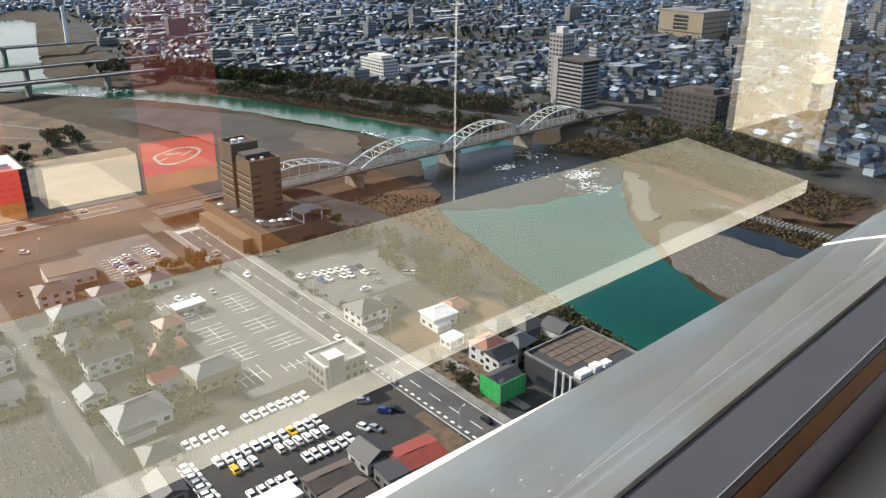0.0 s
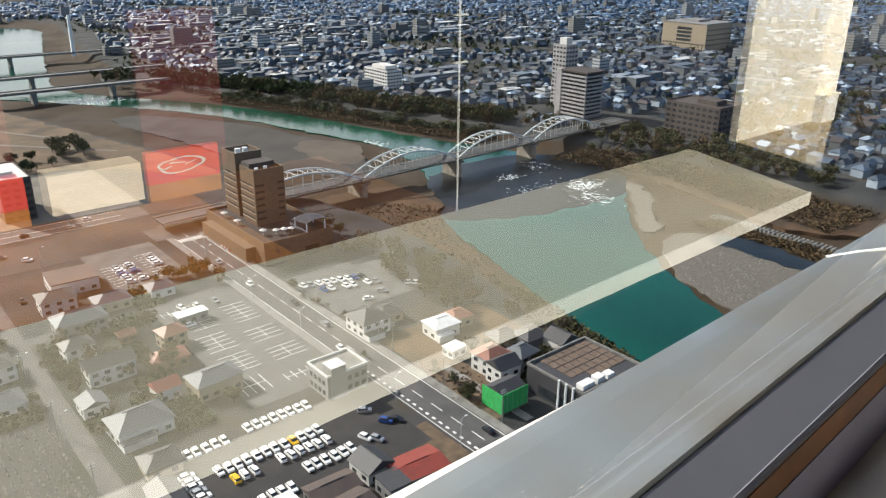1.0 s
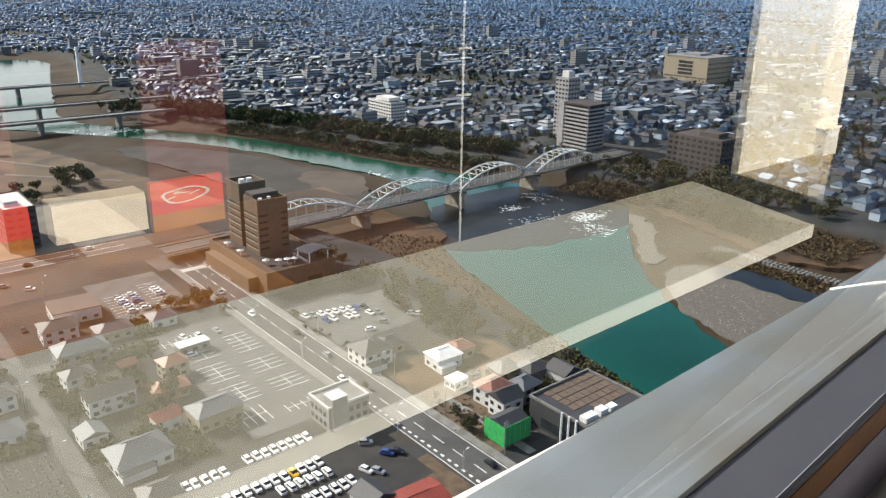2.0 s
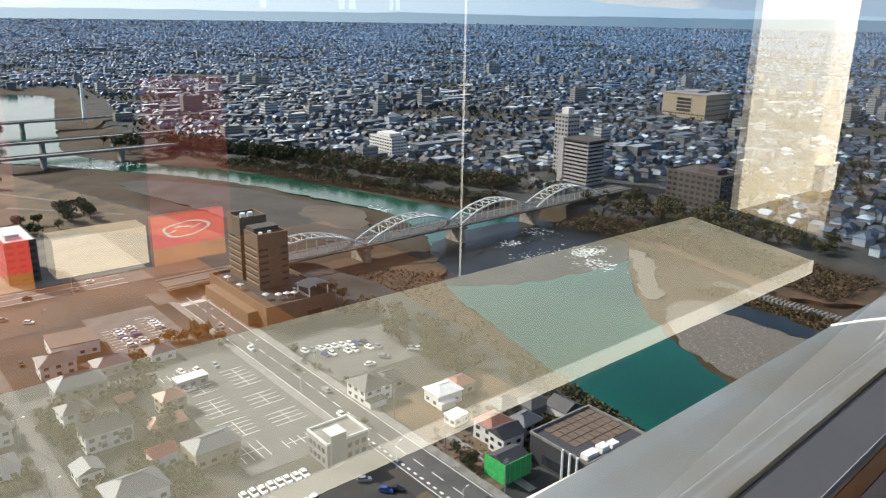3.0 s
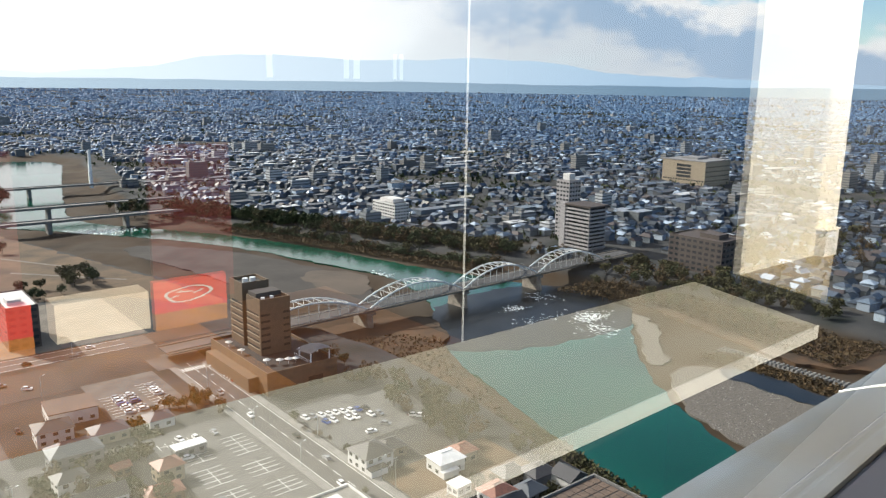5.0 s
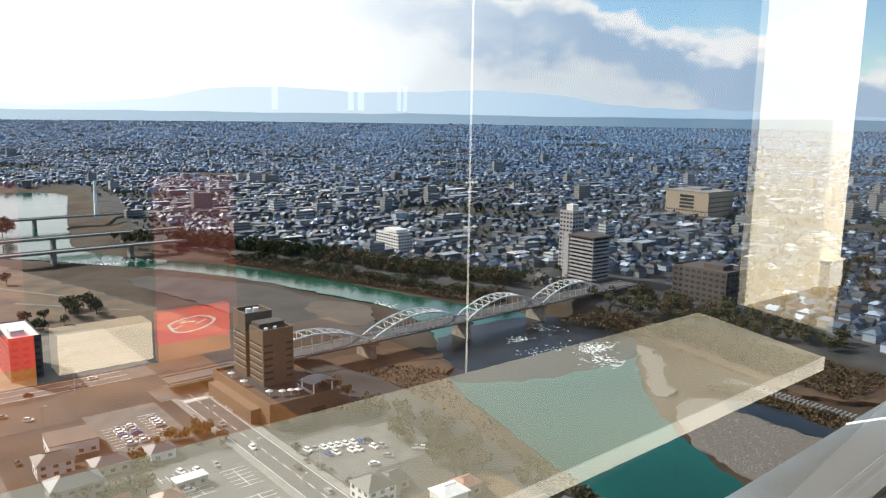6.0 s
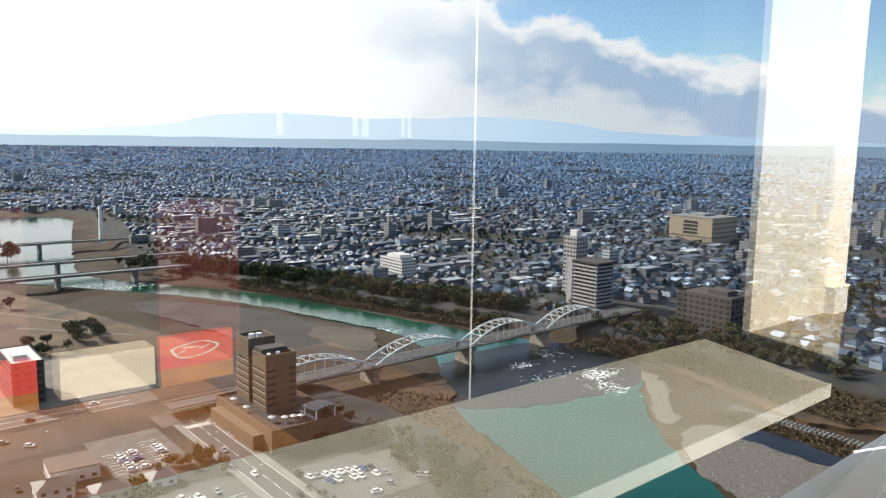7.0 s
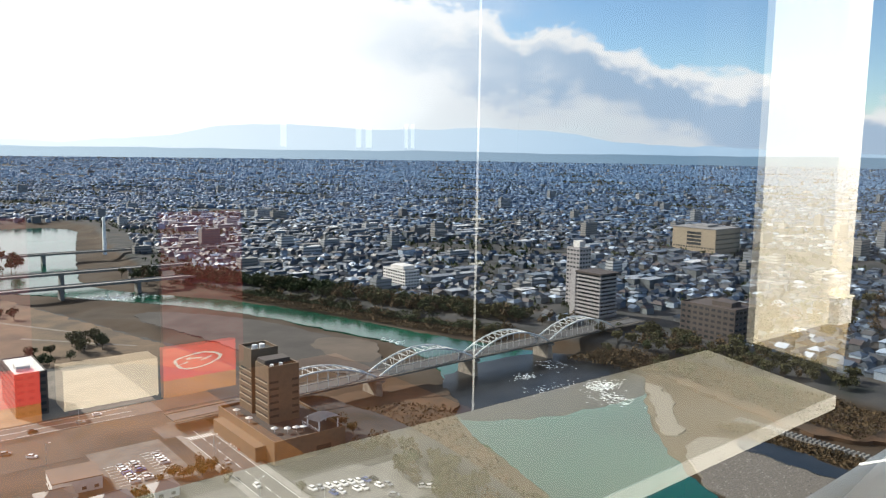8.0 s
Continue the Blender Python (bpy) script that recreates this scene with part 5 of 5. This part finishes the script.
def grey_hall():
    b = thing("flat_roofed_hall", "dark grey hall with a brown panelled roof deck", "building")
    part("wall", Shape().box(151, 118, 0, 177, 140, 8.6), M["roof_dark"], b)
    s = Shape()
    s.box(150.8, 117.8, 8.6, 177.2, 118.3, 9.4).box(150.8, 139.7, 8.6, 177.2, 140.2, 9.4).box(150.8, 118.3, 8.6, 151.3, 139.7, 9.4).box(176.7, 118.3, 8.6, 177.2, 139.7, 9.4)
    part("roof_rim", s, M["concrete"], b)
    for i in range(7):
        for k in range(5):
            x, y = 155.5 + i * 3.0, 123.2 + k * 3.3
            if i < 2 and k < 1:
                continue
            part("roof_panel", Shape().box(x, y, 8.6, x + 2.6, y + 2.9, 8.75), M["brick_rust"], b)
    for (x, y, w, d, z) in ((152.5, 119.5, 5, 2.6, 10.2), (158.5, 119.3, 3.2, 2.6, 10.6), (163, 119.3, 3, 2.4, 10.0)):
        part("roof_unit", Shape().box(x, y, 8.6, x + w, y + d, z), M["roof_white"], b, "white roof unit")
    for y in (121.5, 124.2, 126.9):
        part("vent_pipe", Shape().tube([(150.6, y, 0), (150.6, y, 9.5)], 0.35, 8), M["white_metal"], b)
    part("window_bay", Shape().box(150.9, 119, 1, 151, 135, 4.0), M["window"], b)
    return b


def green_site():
    b = thing("scaffolded_house", "house wrapped in bright green site netting", "house")
    part("wall", Shape().box(136, 135, 0, 145, 142, 6.0), M["grey_wall"], b)
    part("netting", Shape().box(135.3, 134.3, 0.3, 145.7, 134.5, 6.6).box(135.3, 134.5, 0.3, 135.5, 142.7, 6.6), M["green_net"], b, "green netting")
    part("roof", Shape().gable(136, 135, 6.0, 145, 142, 1.8), M["roof_dark"], b)
    for k in range(6):
        part("scaffold_pole", Shape().tube([(135.2 + k * 2.1, 134.2, 0), (135.2 + k * 2.1, 134.2, 7.2)], 0.05, 4), M["steel_grey"], b)
    return b


office(), grey_hall(), green_site()
_t = slab_block("terrace_building", "dark building with a white roof terrace", 64, 396, 78, 430, 20, 6, "brown_wall", 3, 8)
part("roof_cover", Shape().box(64.5, 396.5, 20, 77.5, 429.5, 20.5), M["white_wall"], _t)
part("roof_plant", Shape().box(66, 402, 20.5, 72, 410, 23), M["white_wall"], _t)

# ================= cars =================
CARS = (("white", (0.8, 0.8, 0.8)), ("silver", (0.45, 0.46, 0.48)), ("black", (0.02, 0.02, 0.022)), ("yellow", (0.75, 0.45, 0.02)), ("blue", (0.03, 0.07, 0.25)), ("red", (0.45, 0.03, 0.02)))
M["lamp"] = mat("head_lamp", (0.7, 0.7, 0.7), 0.1)
M["tail"] = mat("tail_lamp", (0.4, 0.02, 0.02), 0.2)


def loft(s, rows):
    """Closed hull through cross-sections (y, half width, z low, z high)."""
    k = len(s.v)
    for y, w, z0, z1 in rows:
        s.v += [(-w, y, z0), (w, y, z0), (w * 0.94, y, z1), (-w * 0.94, y, z1)]
    for i in range(len(rows) - 1):
        a = k + 4 * i
        for j in range(4):
            b, c = a + j, a + (j + 1) % 4
            s.f.append((b, c, c + 4, b + 4))
            s.mi.append(0)
    s.f += [(k + 3, k + 2, k + 1, k), tuple(k + 4 * (len(rows) - 1) + j for j in range(4))]
    s.mi += [0, 0]
    return s


def car_proto(word, rgb):
    m = mat("car_paint_" + word, rgb, 0.25, 0.1 if word != "silver" else 0.6, color2=tuple(c * 0.92 for c in rgb), scale=2)
    c = thing("car", word + " parked hatchback car", "car", (0, -300, 0), group="parked cars")
    part("body", loft(Shape(), [(-2.1, 0.70, 0.35, 0.72), (-1.95, 0.82, 0.25, 0.85), (-0.9, 0.85, 0.22, 0.98), (1.2, 0.85, 0.22, 1.0), (2.0, 0.82, 0.25, 0.98), (2.1, 0.72, 0.35, 0.85)]), m, c)
    part("windows", loft(Shape(), [(-1.1, 0.74, 0.95, 0.98), (-0.35, 0.72, 0.96, 1.46), (1.35, 0.70, 0.96, 1.46), (1.85, 0.72, 0.95, 1.0)]), M["window"], c, "dark glass")
    part("roof", loft(Shape(), [(-0.4, 0.66, 1.44, 1.47), (-0.2, 0.68, 1.44, 1.53), (1.2, 0.68, 1.44, 1.53), (1.45, 0.64, 1.42, 1.47)]), m, c)
    for x in (-0.78, 0.62):
        for y in (-1.3, 1.3):
            part("wheel", Shape().tube([(x, y, 0.31), (x + 0.17, y, 0.31)], 0.31, 10), M["tyre"], c)
    for x in (-0.58, 0.58):
        part("headlight", Shape().box(x - 0.16, -2.1, 0.6, x + 0.16, -2.0, 0.74), M["lamp"], c)
        part("tail_light", Shape().box(x - 0.14, 2.02, 0.7, x + 0.14, 2.12, 0.86), M["tail"], c)
    return c


protos = [car_proto(*c) for c in CARS]


def park(x, y, rz, which=None, z=0.06):
    k = which if which is not None else rng2.choices(range(6), (9, 3, 1, 0, 1, 0.4))[0]
    copy_thing(protos[k], pose(x + rng2.uniform(-0.15, 0.15), y + rng2.uniform(-0.3, 0.3), z, 0, 0, rz + rng2.uniform(-3, 3)))


for k in range(12):
    park(61.5 + 2.65 * k, 161.0, 0, 3 if k == 8 else 0)
for k in range(11):
    if k not in (3, 4):
        park(63.5 + 2.65 * k, 155.8, 180, 3 if k == 0 else 0)
for k in range(6):
    park(80 + 2.6 * k, 148.3, 0, 0)
for k in range(5):
    park(62.5 + 2.6 * k, 144.0, 0, 0)
for k in range(8):
    park(54.3, 146.5 + 2.5 * k, 90, 0 if k % 4 else 1)
for k in range(5):
    park(58 + 2.6 * k, 172.3, 0, 0)
for k in range(8):
    park(76 + 2.6 * k, 173.5, 0, 0)
for (x, y, r, k) in ((99, 150, 20, 0), (101, 147.5, 20, 1), (106, 161, 60, 1), (108, 153, 40, 4), (110.5, 151.5, 40, 2), (121, 196, 0, 0), (126, 214, 180, 1), (121, 262, 0, 0), (126.5, 236, 180, 2),
                     (127, 131, 180, 2), (121, 290, 0, 1), (92, 258, 10, 0), (97, 256, 5, 0), (89, 243, 90, 0), (104, 256, 0, 1), (66, 372, 90, 2), (95, 379, 90, 0), (86, 372, 90, 1),
                     (60, 341, 60, 0), (52, 351, 80, 1), (48, 300, 0, 2), (171, 224, 60, 0), (173, 222, 60, 0), (158, 224, 40, 1), (150, 222, 80, 0)):
    park(x, y, r, k)
for k in range(9):
    park(136.5 + 2.9 * k, 247 - 0.8 * k, 10)
    park(138 + 2.9 * k, 240 - 0.8 * k, 10) if k % 3 else None
for k in range(7):
    park(86, 293 + 2.9 * k, 90)
    park(91, 293 + 2.9 * k, 90) if k not in (2,) else None
    park(101, 296 + 2.9 * k, 90) if k > 2 else None
for k in range(4):
    park(132.3, 298 + 2.8 * k, 60, (5, 0, 0, 0)[k])
for p in protos:
    for c in list(p.children):
        bpy.data.objects.remove(c)
    bpy.data.objects.remove(p)

# ================= trees =================


def tree_proto(name, label, leaf, h, r, seed, clumps):
    rg = random.Random(seed)
    t = thing(name, label, "tree", (0, -350, 0), group="trees")
    s = Shape().tube([(0, 0, -1), (0.1, 0, h * 0.35), (0.15, 0.1, h * 0.75)], 0.28, 6, r2=0.08)
    for k in range(5):
        a, z = k * 1.3 + rg.random(), h * (0.3 + 0.08 * k)
        s.tube([(0.1, 0, z), (r * 0.6 * math.cos(a), r * 0.6 * math.sin(a), z + h * 0.22)], 0.1, 4, r2=0.03)
    part("trunk", s, M["bark"], t)
    s = Shape()
    lobes = [(rg.uniform(-0.5, 0.5) * r, rg.uniform(-0.5, 0.5) * r, h * rg.uniform(0.45, 0.85), r * rg.uniform(0.4, 0.65)) for _ in range(7)]
    for _ in range(clumps):
        lx, ly, lz, lr = rg.choice(lobes)
        d = Vector((rg.gauss(0, 1), rg.gauss(0, 1), rg.gauss(0, 0.8))).normalized() * lr * rg.uniform(0.6, 1.05)
        c = Vector((lx, ly, lz)) + d
        n1 = Vector((rg.gauss(0, 1), rg.gauss(0, 1), rg.gauss(0, 1))).normalized()
        n2 = n1.cross(Vector((rg.gauss(0, 1), rg.gauss(0, 1), rg.gauss(0, 1)))).normalized()
        q = rg.uniform(0.25, 0.6) * r / 3
        s.face([c - n1 * q, c + n2 * q * 0.7, c + n1 * q, c - n2 * q * 0.8])
    part("crown", s, M[leaf], t)
    return t


TREES = [tree_proto("evergreen_tree", "dark evergreen tree on a river bank", "leaf_dark", 9, 4.2, 1, 330), tree_proto("winter_tree", "brown winter tree on a river bank", "leaf_brown", 8, 4.0, 2, 240),
         tree_proto("olive_tree", "olive-brown tree with thinning leaves", "leaf_olive", 8.5, 4.2, 3, 280), tree_proto("evergreen_tree", "low dark evergreen tree", "leaf_dark", 6.5, 3.6, 4, 260),
         tree_proto("shrub", "russet winter shrub on a river bank", "leaf_brown", 3.2, 2.6, 5, 160)]


def plant(x, y, z, k, size):
    ob = copy_thing(TREES[k], pose(x, y, z, 0, 0, rng2.uniform(0, 360)))
    ob.scale = (size, size, size * rng2.uniform(0.85, 1.15))


def grove(poly, n, kinds, size=(0.8, 1.3), z=0.0):
    xs, ys = [p[0] for p in poly], [p[1] for p in poly]
    made = 0
    while made < n:
        x, y = rng2.uniform(min(xs), max(xs)), rng2.uniform(min(ys), max(ys))
        if inside(poly, np.array([x]), np.array([y]))[0]:
            plant(x, y, z, rng2.choice(kinds), rng2.uniform(*size))
            made += 1


grove([(262, 740), (306, 655), (338, 575), (352, 590), (322, 668), (285, 750)], 130, (0, 0, 2, 3, 0), (1.0, 1.6), -1.5)
grove([(338, 575), (364, 480), (398, 408), (420, 418), (385, 500), (356, 590)], 120, (0, 1, 2, 1), (1.0, 1.55), -2)
grove([(306, 648), (337, 560), (362, 470), (392, 402), (378, 395), (350, 462), (325, 552), (294, 640)], 90, (2, 4, 1, 3, 4), (0.7, 1.1), -5.5)
grove([(404, 400), (440, 400), (440, 345), (410, 345)], 16, (1, 2, 3), (0.7, 1.1))
grove([(405, 328), (452, 328), (466, 265), (450, 180), (420, 190), (415, 270)], 100, (1, 2, 3, 2), (0.7, 1.3), -1.0)
grove([(370, 325), (405, 325), (412, 250), (400, 180), (375, 200), (385, 270)], 60, (4, 1, 2, 4), (0.7, 1.3), -5.5)
grove([(166, 196), (184, 192), (192, 225), (186, 262), (172, 262)], 26, (2, 1, 3, 2), (0.7, 1.15), -0.6)
grove([(168, 262), (180, 262), (182, 300), (170, 300)], 9, (1, 2, 4), (0.6, 1.0), -0.3)
grove([(180, 150), (187, 150), (190, 190), (182, 190)], 8, (3, 2), (0.5, 0.8), -1.0)
grove([(112, 492), (134, 500), (138, 530), (116, 522)], 10, (0, 3, 2), (0.8, 1.2))
grove([(220, 740), (262, 735), (262, 800), (215, 800)], 14, (1, 2, 0), (0.8, 1.2), -2)
grove([(108, 270), (117, 270), (114, 290), (108, 300)], 8, (1, 2, 3), (0.4, 0.7))
grove([(92, 284), (114, 284), (114, 290), (92, 290)], 8, (1, 2, 3), (0.4, 0.7))
grove([(42, 183), (81, 183), (81, 262), (42, 262)], 44, (3, 2, 2, 1), (0.4, 0.75))
grove([(120, 178), (133, 210), (131, 240), (131, 250), (134, 250), (136, 214)], 8, (4, 3), (0.35, 0.6))
grove([(500, 250), (640, 210), (680, 290), (510, 330)], 44, (1, 1, 2), (0.9, 1.5))
grove([(640, 210), (820, 150), (820, 260), (680, 290)], 30, (1, 2, 1), (0.9, 1.4))
grove([(20, 215), (36, 215), (36, 300), (20, 300)], 18, (3, 2, 0), (0.3, 0.5))
grove([(144, 142), (182, 144), (182, 168), (150, 168)], 20, (2, 1, 2), (0.35, 0.65))
grove([(132, 142), (140, 142), (138, 168), (132, 168)], 9, (3, 2, 4), (0.3, 0.55))
grove([(70, 600), (110, 600), (95, 700), (60, 760)], 20, (1, 2, 4, 3), (0.6, 1.1))
grove([(100, 860), (150, 830), (165, 960), (60, 1000), (20, 900)], 24, (1, 2, 0), (1.2, 1.8), -1)
grove([(84, 478), (110, 478), (112, 500), (86, 520)], 10, (0, 3, 2), (0.6, 1.0))
for p in TREES:
    for c in list(p.children):
        bpy.data.objects.remove(c)
    bpy.data.objects.remove(p)


def undergrowth(name, label, poly, n, leaf, tall, z, seed):
    """Low tangle of leaf clumps; its pieces cannot be told apart."""
    rg = random.Random(seed)
    xs, ys = [p[0] for p in poly], [p[1] for p in poly]
    px, py = np.random.default_rng(seed).uniform(min(xs), max(xs), n * 3), np.random.default_rng(seed + 1).uniform(min(ys), max(ys), n * 3)
    ok = np.nonzero(inside(poly, px, py))[0][:n]
    s = Shape()
    for i in ok:
        c = Vector((px[i], py[i], z + tall * rg.random() ** 1.5 * (0.6 + 0.5 * math.sin(px[i] / 5.0) * math.cos(py[i] / 6.0))))
        n1 = Vector((rg.gauss(0, 1), rg.gauss(0, 1), rg.gauss(0, 0.6))).normalized()
        n2 = n1.cross(Vector((rg.gauss(0, 1), rg.gauss(0, 1), rg.gauss(0, 1)))).normalized()
        q = rg.uniform(0.3, 0.9)
        s.face([c - n1 * q, c + n2 * q * 0.7, c + n1 * q, c - n2 * q * 0.8])
    solo(name, s, M[leaf], label, "undergrowth", kind="stuff")


undergrowth("undergrowth", "dark tangled undergrowth along the far river bank", [(255, 745), (292, 645), (325, 555), (350, 465), (380, 398), (425, 415), (388, 505), (358, 592), (325, 670), (288, 755)], 44000, "leaf_dark", 4.5, -3.6, 21)
undergrowth("undergrowth", "brown leafless scrub between trees along a bank", [(278, 650), (312, 556), (339, 462), (366, 394), (398, 402), (366, 480), (338, 570), (304, 660)], 30000, "leaf_brown", 2.5, -5.5, 27)
undergrowth("undergrowth", "brown winter scrub on the river terrace", [(365, 330), (455, 330), (468, 262), (452, 150), (372, 150), (378, 200), (392, 270)], 22000, "leaf_brown", 3.0, -4.5, 22)
undergrowth("undergrowth", "tall brown thicket beyond the river terrace", [(455, 326), (560, 276), (640, 232), (600, 150), (500, 120), (452, 150), (466, 262)], 16000, "leaf_brown", 3.4, -4.8, 41)
undergrowth("undergrowth", "russet reeds on the bank below the hotel", [(172, 262), (200, 330), (232, 322), (250, 302), (228, 268), (222, 240), (205, 205), (190, 215)], 2400, "leaf_brown", 1.4, -5.0, 23)

undergrowth("undergrowth", "dark scrub along the near river bank", [(180, 120), (198, 120), (206, 165), (212, 195), (205, 215), (186, 200), (180, 150)], 7000, "leaf_olive", 2.4, -6.0, 25)
undergrowth("undergrowth", "brown scrub along the side channel", [(336, 120), (352, 120), (356, 200), (338, 205)], 5000, "leaf_brown", 1.4, -6.6, 26)


for poly, n, seed in (([(60, 208), (72, 208), (72, 218), (60, 218)], 700, 31), ([(43, 232), (50, 232), (50, 258), (43, 258)], 900, 32), ([(59, 232), (71, 232), (71, 242), (59, 242)], 700, 33),
                      ([(61, 183), (71, 183), (71, 200), (61, 200)], 900, 34), ([(42, 198), (50, 198), (50, 206), (42, 206)], 400, 35), ([(80, 266), (90, 266), (88, 284), (79, 284)], 700, 36),
                      ([(62, 252), (76, 252), (76, 262), (66, 262)], 700, 37), ([(153, 141), (176, 143), (178, 147), (154, 146)], 500, 38), ([(22, 214), (34, 214), (34, 222), (22, 222)], 500, 39),
                      ([(14, 148), (33, 148), (33, 154), (14, 154)], 600, 40)):
    undergrowth("garden_shrubs", "dark evergreen garden shrubs between houses", poly, n, "leaf_dark", 2.6, 0.1, seed)

# ================= rapids =================


def rapids():
    rg = random.Random(11)
    s = Shape()
    for (cx, cy, sx, sy, n) in ((345, 282, 11, 6, 220), (331, 264, 9, 10, 130), (318, 296, 18, 6, 40), (190, 705, 26, 10, 260), (165, 720, 30, 10, 160), (305, 438, 6, 8, 70), (352, 330, 8, 10, 50), (322, 322, 7, 4, 60)):
        for _ in range(n):
            x, y = rg.gauss(cx, sx * 0.6), rg.gauss(cy, sy * 0.6)
            if not inside(RIVER, np.array([x]), np.array([y]))[0]:
                continue
            l, w = rg.uniform(0.3, 1.6), rg.uniform(0.1, 0.35)
            a = rg.gauss(-0.8, 0.4)
            dx, dy = math.cos(a), math.sin(a)
            z = -6.58
            s.solid([(x - dx * l, y - dy * l, z), (x + dy * w, y - dx * w, z), (x + dx * l, y + dy * l, z), (x - dy * w, y + dx * w, z), (x, y, z + 0.25)],
                    [(0, 1, 4), (1, 2, 4), (2, 3, 4), (3, 0, 4)])
    solo("rapids", s, M["foam"], "white broken water of shallow rapids", "rapids", kind="stuff")


rapids()


def graves():
    rg = random.Random(4)
    s = Shape()
    for i in range(17):
        for k in range(26):
            x, y = 3 + i * 1.9, 150 + k * 2.4
            if rg.random() < 0.8:
                h = rg.uniform(0.6, 1.7)
                s.box(x - 0.35, y - 0.35, 0, x + 0.35, y + 0.35, 0.35)
                s.box(x - 0.17, y - 0.17, 0.35, x + 0.17, y + 0.17, h)
    solo("gravestones", s, M["concrete"], "rows of small grey gravestones", "graves", kind="stuff")


graves()
for (x, y) in ((117, 131), (116.8, 160), (116.8, 215), (116.8, 250), (116.8, 290), (132, 190), (132, 230), (35.5, 200), (35.5, 240), (35.5, 280), (63, 330), (84, 366), (120, 300)):
    p = thing("street_lamp", "slim grey street lamp beside a road", "lamp", (x, y, 0), group="street lamps")
    part("post", Shape().tube([(0, 0, 0), (0, 0, 8.5), (1.2, 0, 9.0)], 0.1, 6), M["steel_grey"], p)
    part("head", Shape().box(1.1, -0.15, 8.9, 1.9, 0.15, 9.1), M["white_metal"], p)


def debris():
    rg = random.Random(8)
    s = Shape()
    for _ in range(110):
        x, y, q = rg.gauss(139, 3.2), rg.gauss(154, 5.0), rg.uniform(0.15, 0.7)
        s.box(x - q, y - q * rg.uniform(0.4, 1), 0, x + q, y + q * rg.uniform(0.4, 1), q * rg.uniform(0.4, 1.2), inset=q * 0.25)
    solo("rubble", s, M["soil"], "heaps of brown rubble on a building plot", "rubble", kind="stuff")
    s = Shape()
    bar = rounded([(263, 150), (284, 181), (311, 203), (328, 189), (320, 160), (316, 122), (264, 112)], 2)
    for _ in range(3600):
        x, y, q = rg.uniform(258, 330), rg.uniform(112, 204), rg.uniform(0.12, 0.45)
        if not inside(bar, np.array([x]), np.array([y]))[0]:
            continue
        s.box(x - q, y - q, BED + 0.8, x + q, y + q * 0.6, BED + 0.9 + q * 0.5, inset=q * 0.4)
    solo("river_stones", s, M["stone"], "grey river stones strewn over a gravel bar", "stones", kind="stuff")


M["stone"] = mat("river_stone", (1, 1, 1), 0.9, color2=(0.8, 0.8, 0.8), scale=1.5, random_by="island", palette=((0.10, 0.095, 0.09), (0.2, 0.19, 0.17), (0.14, 0.13, 0.12), (0.28, 0.26, 0.23)))
debris()
for k in range(7):
    p = thing("utility_pole", "tall grey utility pole with cross arms", "pole", (34.5 if k < 4 else 133.4, 170 + 34 * k if k < 4 else 132 + 26 * (k - 4), 0), group="utility poles")
    part("post", Shape().tube([(0, 0, 0), (0, 0, 11)], 0.17, 7, r2=0.11), M["concrete"], p)
    for z in (9.6, 10.4):
        part("cross_arm", Shape().box(-0.9, -0.06, z, 0.9, 0.06, z + 0.12), M["steel_grey"], p)


def flecks():
    """Dust and scuffs on the metal sill."""
    rg = random.Random(12)
    s = Shape()
    for _ in range(2000):
        x = rg.uniform(0.1, 1.6)
        y0 = min(0.372, max(0.315, rg.gauss(0.342, 0.014)))
        y = y0 + SKEW * (1 - 3.9 * (y0 - 0.28)) * (x - 0.45)
        q = rg.uniform(0.00016, 0.0005) * (2.2 if rg.random() < 0.05 else 1)
        z = EZ - 0.3970 - 0.062 * max(0.0, 0.365 - y0)
        s.solid([(x - q * 2, y, z), (x, y - q, z), (x + q * 2, y, z), (x, y + q, z), (x, y, z + q * 0.12)], [(0, 1, 4), (1, 2, 4), (2, 3, 4), (3, 0, 4)])
    solo("dust", s, M["dust"], "pale dust flecks on a metal sill", "dust", kind="stuff")


M["dust"] = mat("pale_dust", (0.44, 0.43, 0.41), 0.9, color2=(0.28, 0.27, 0.26), scale=40)
flecks()
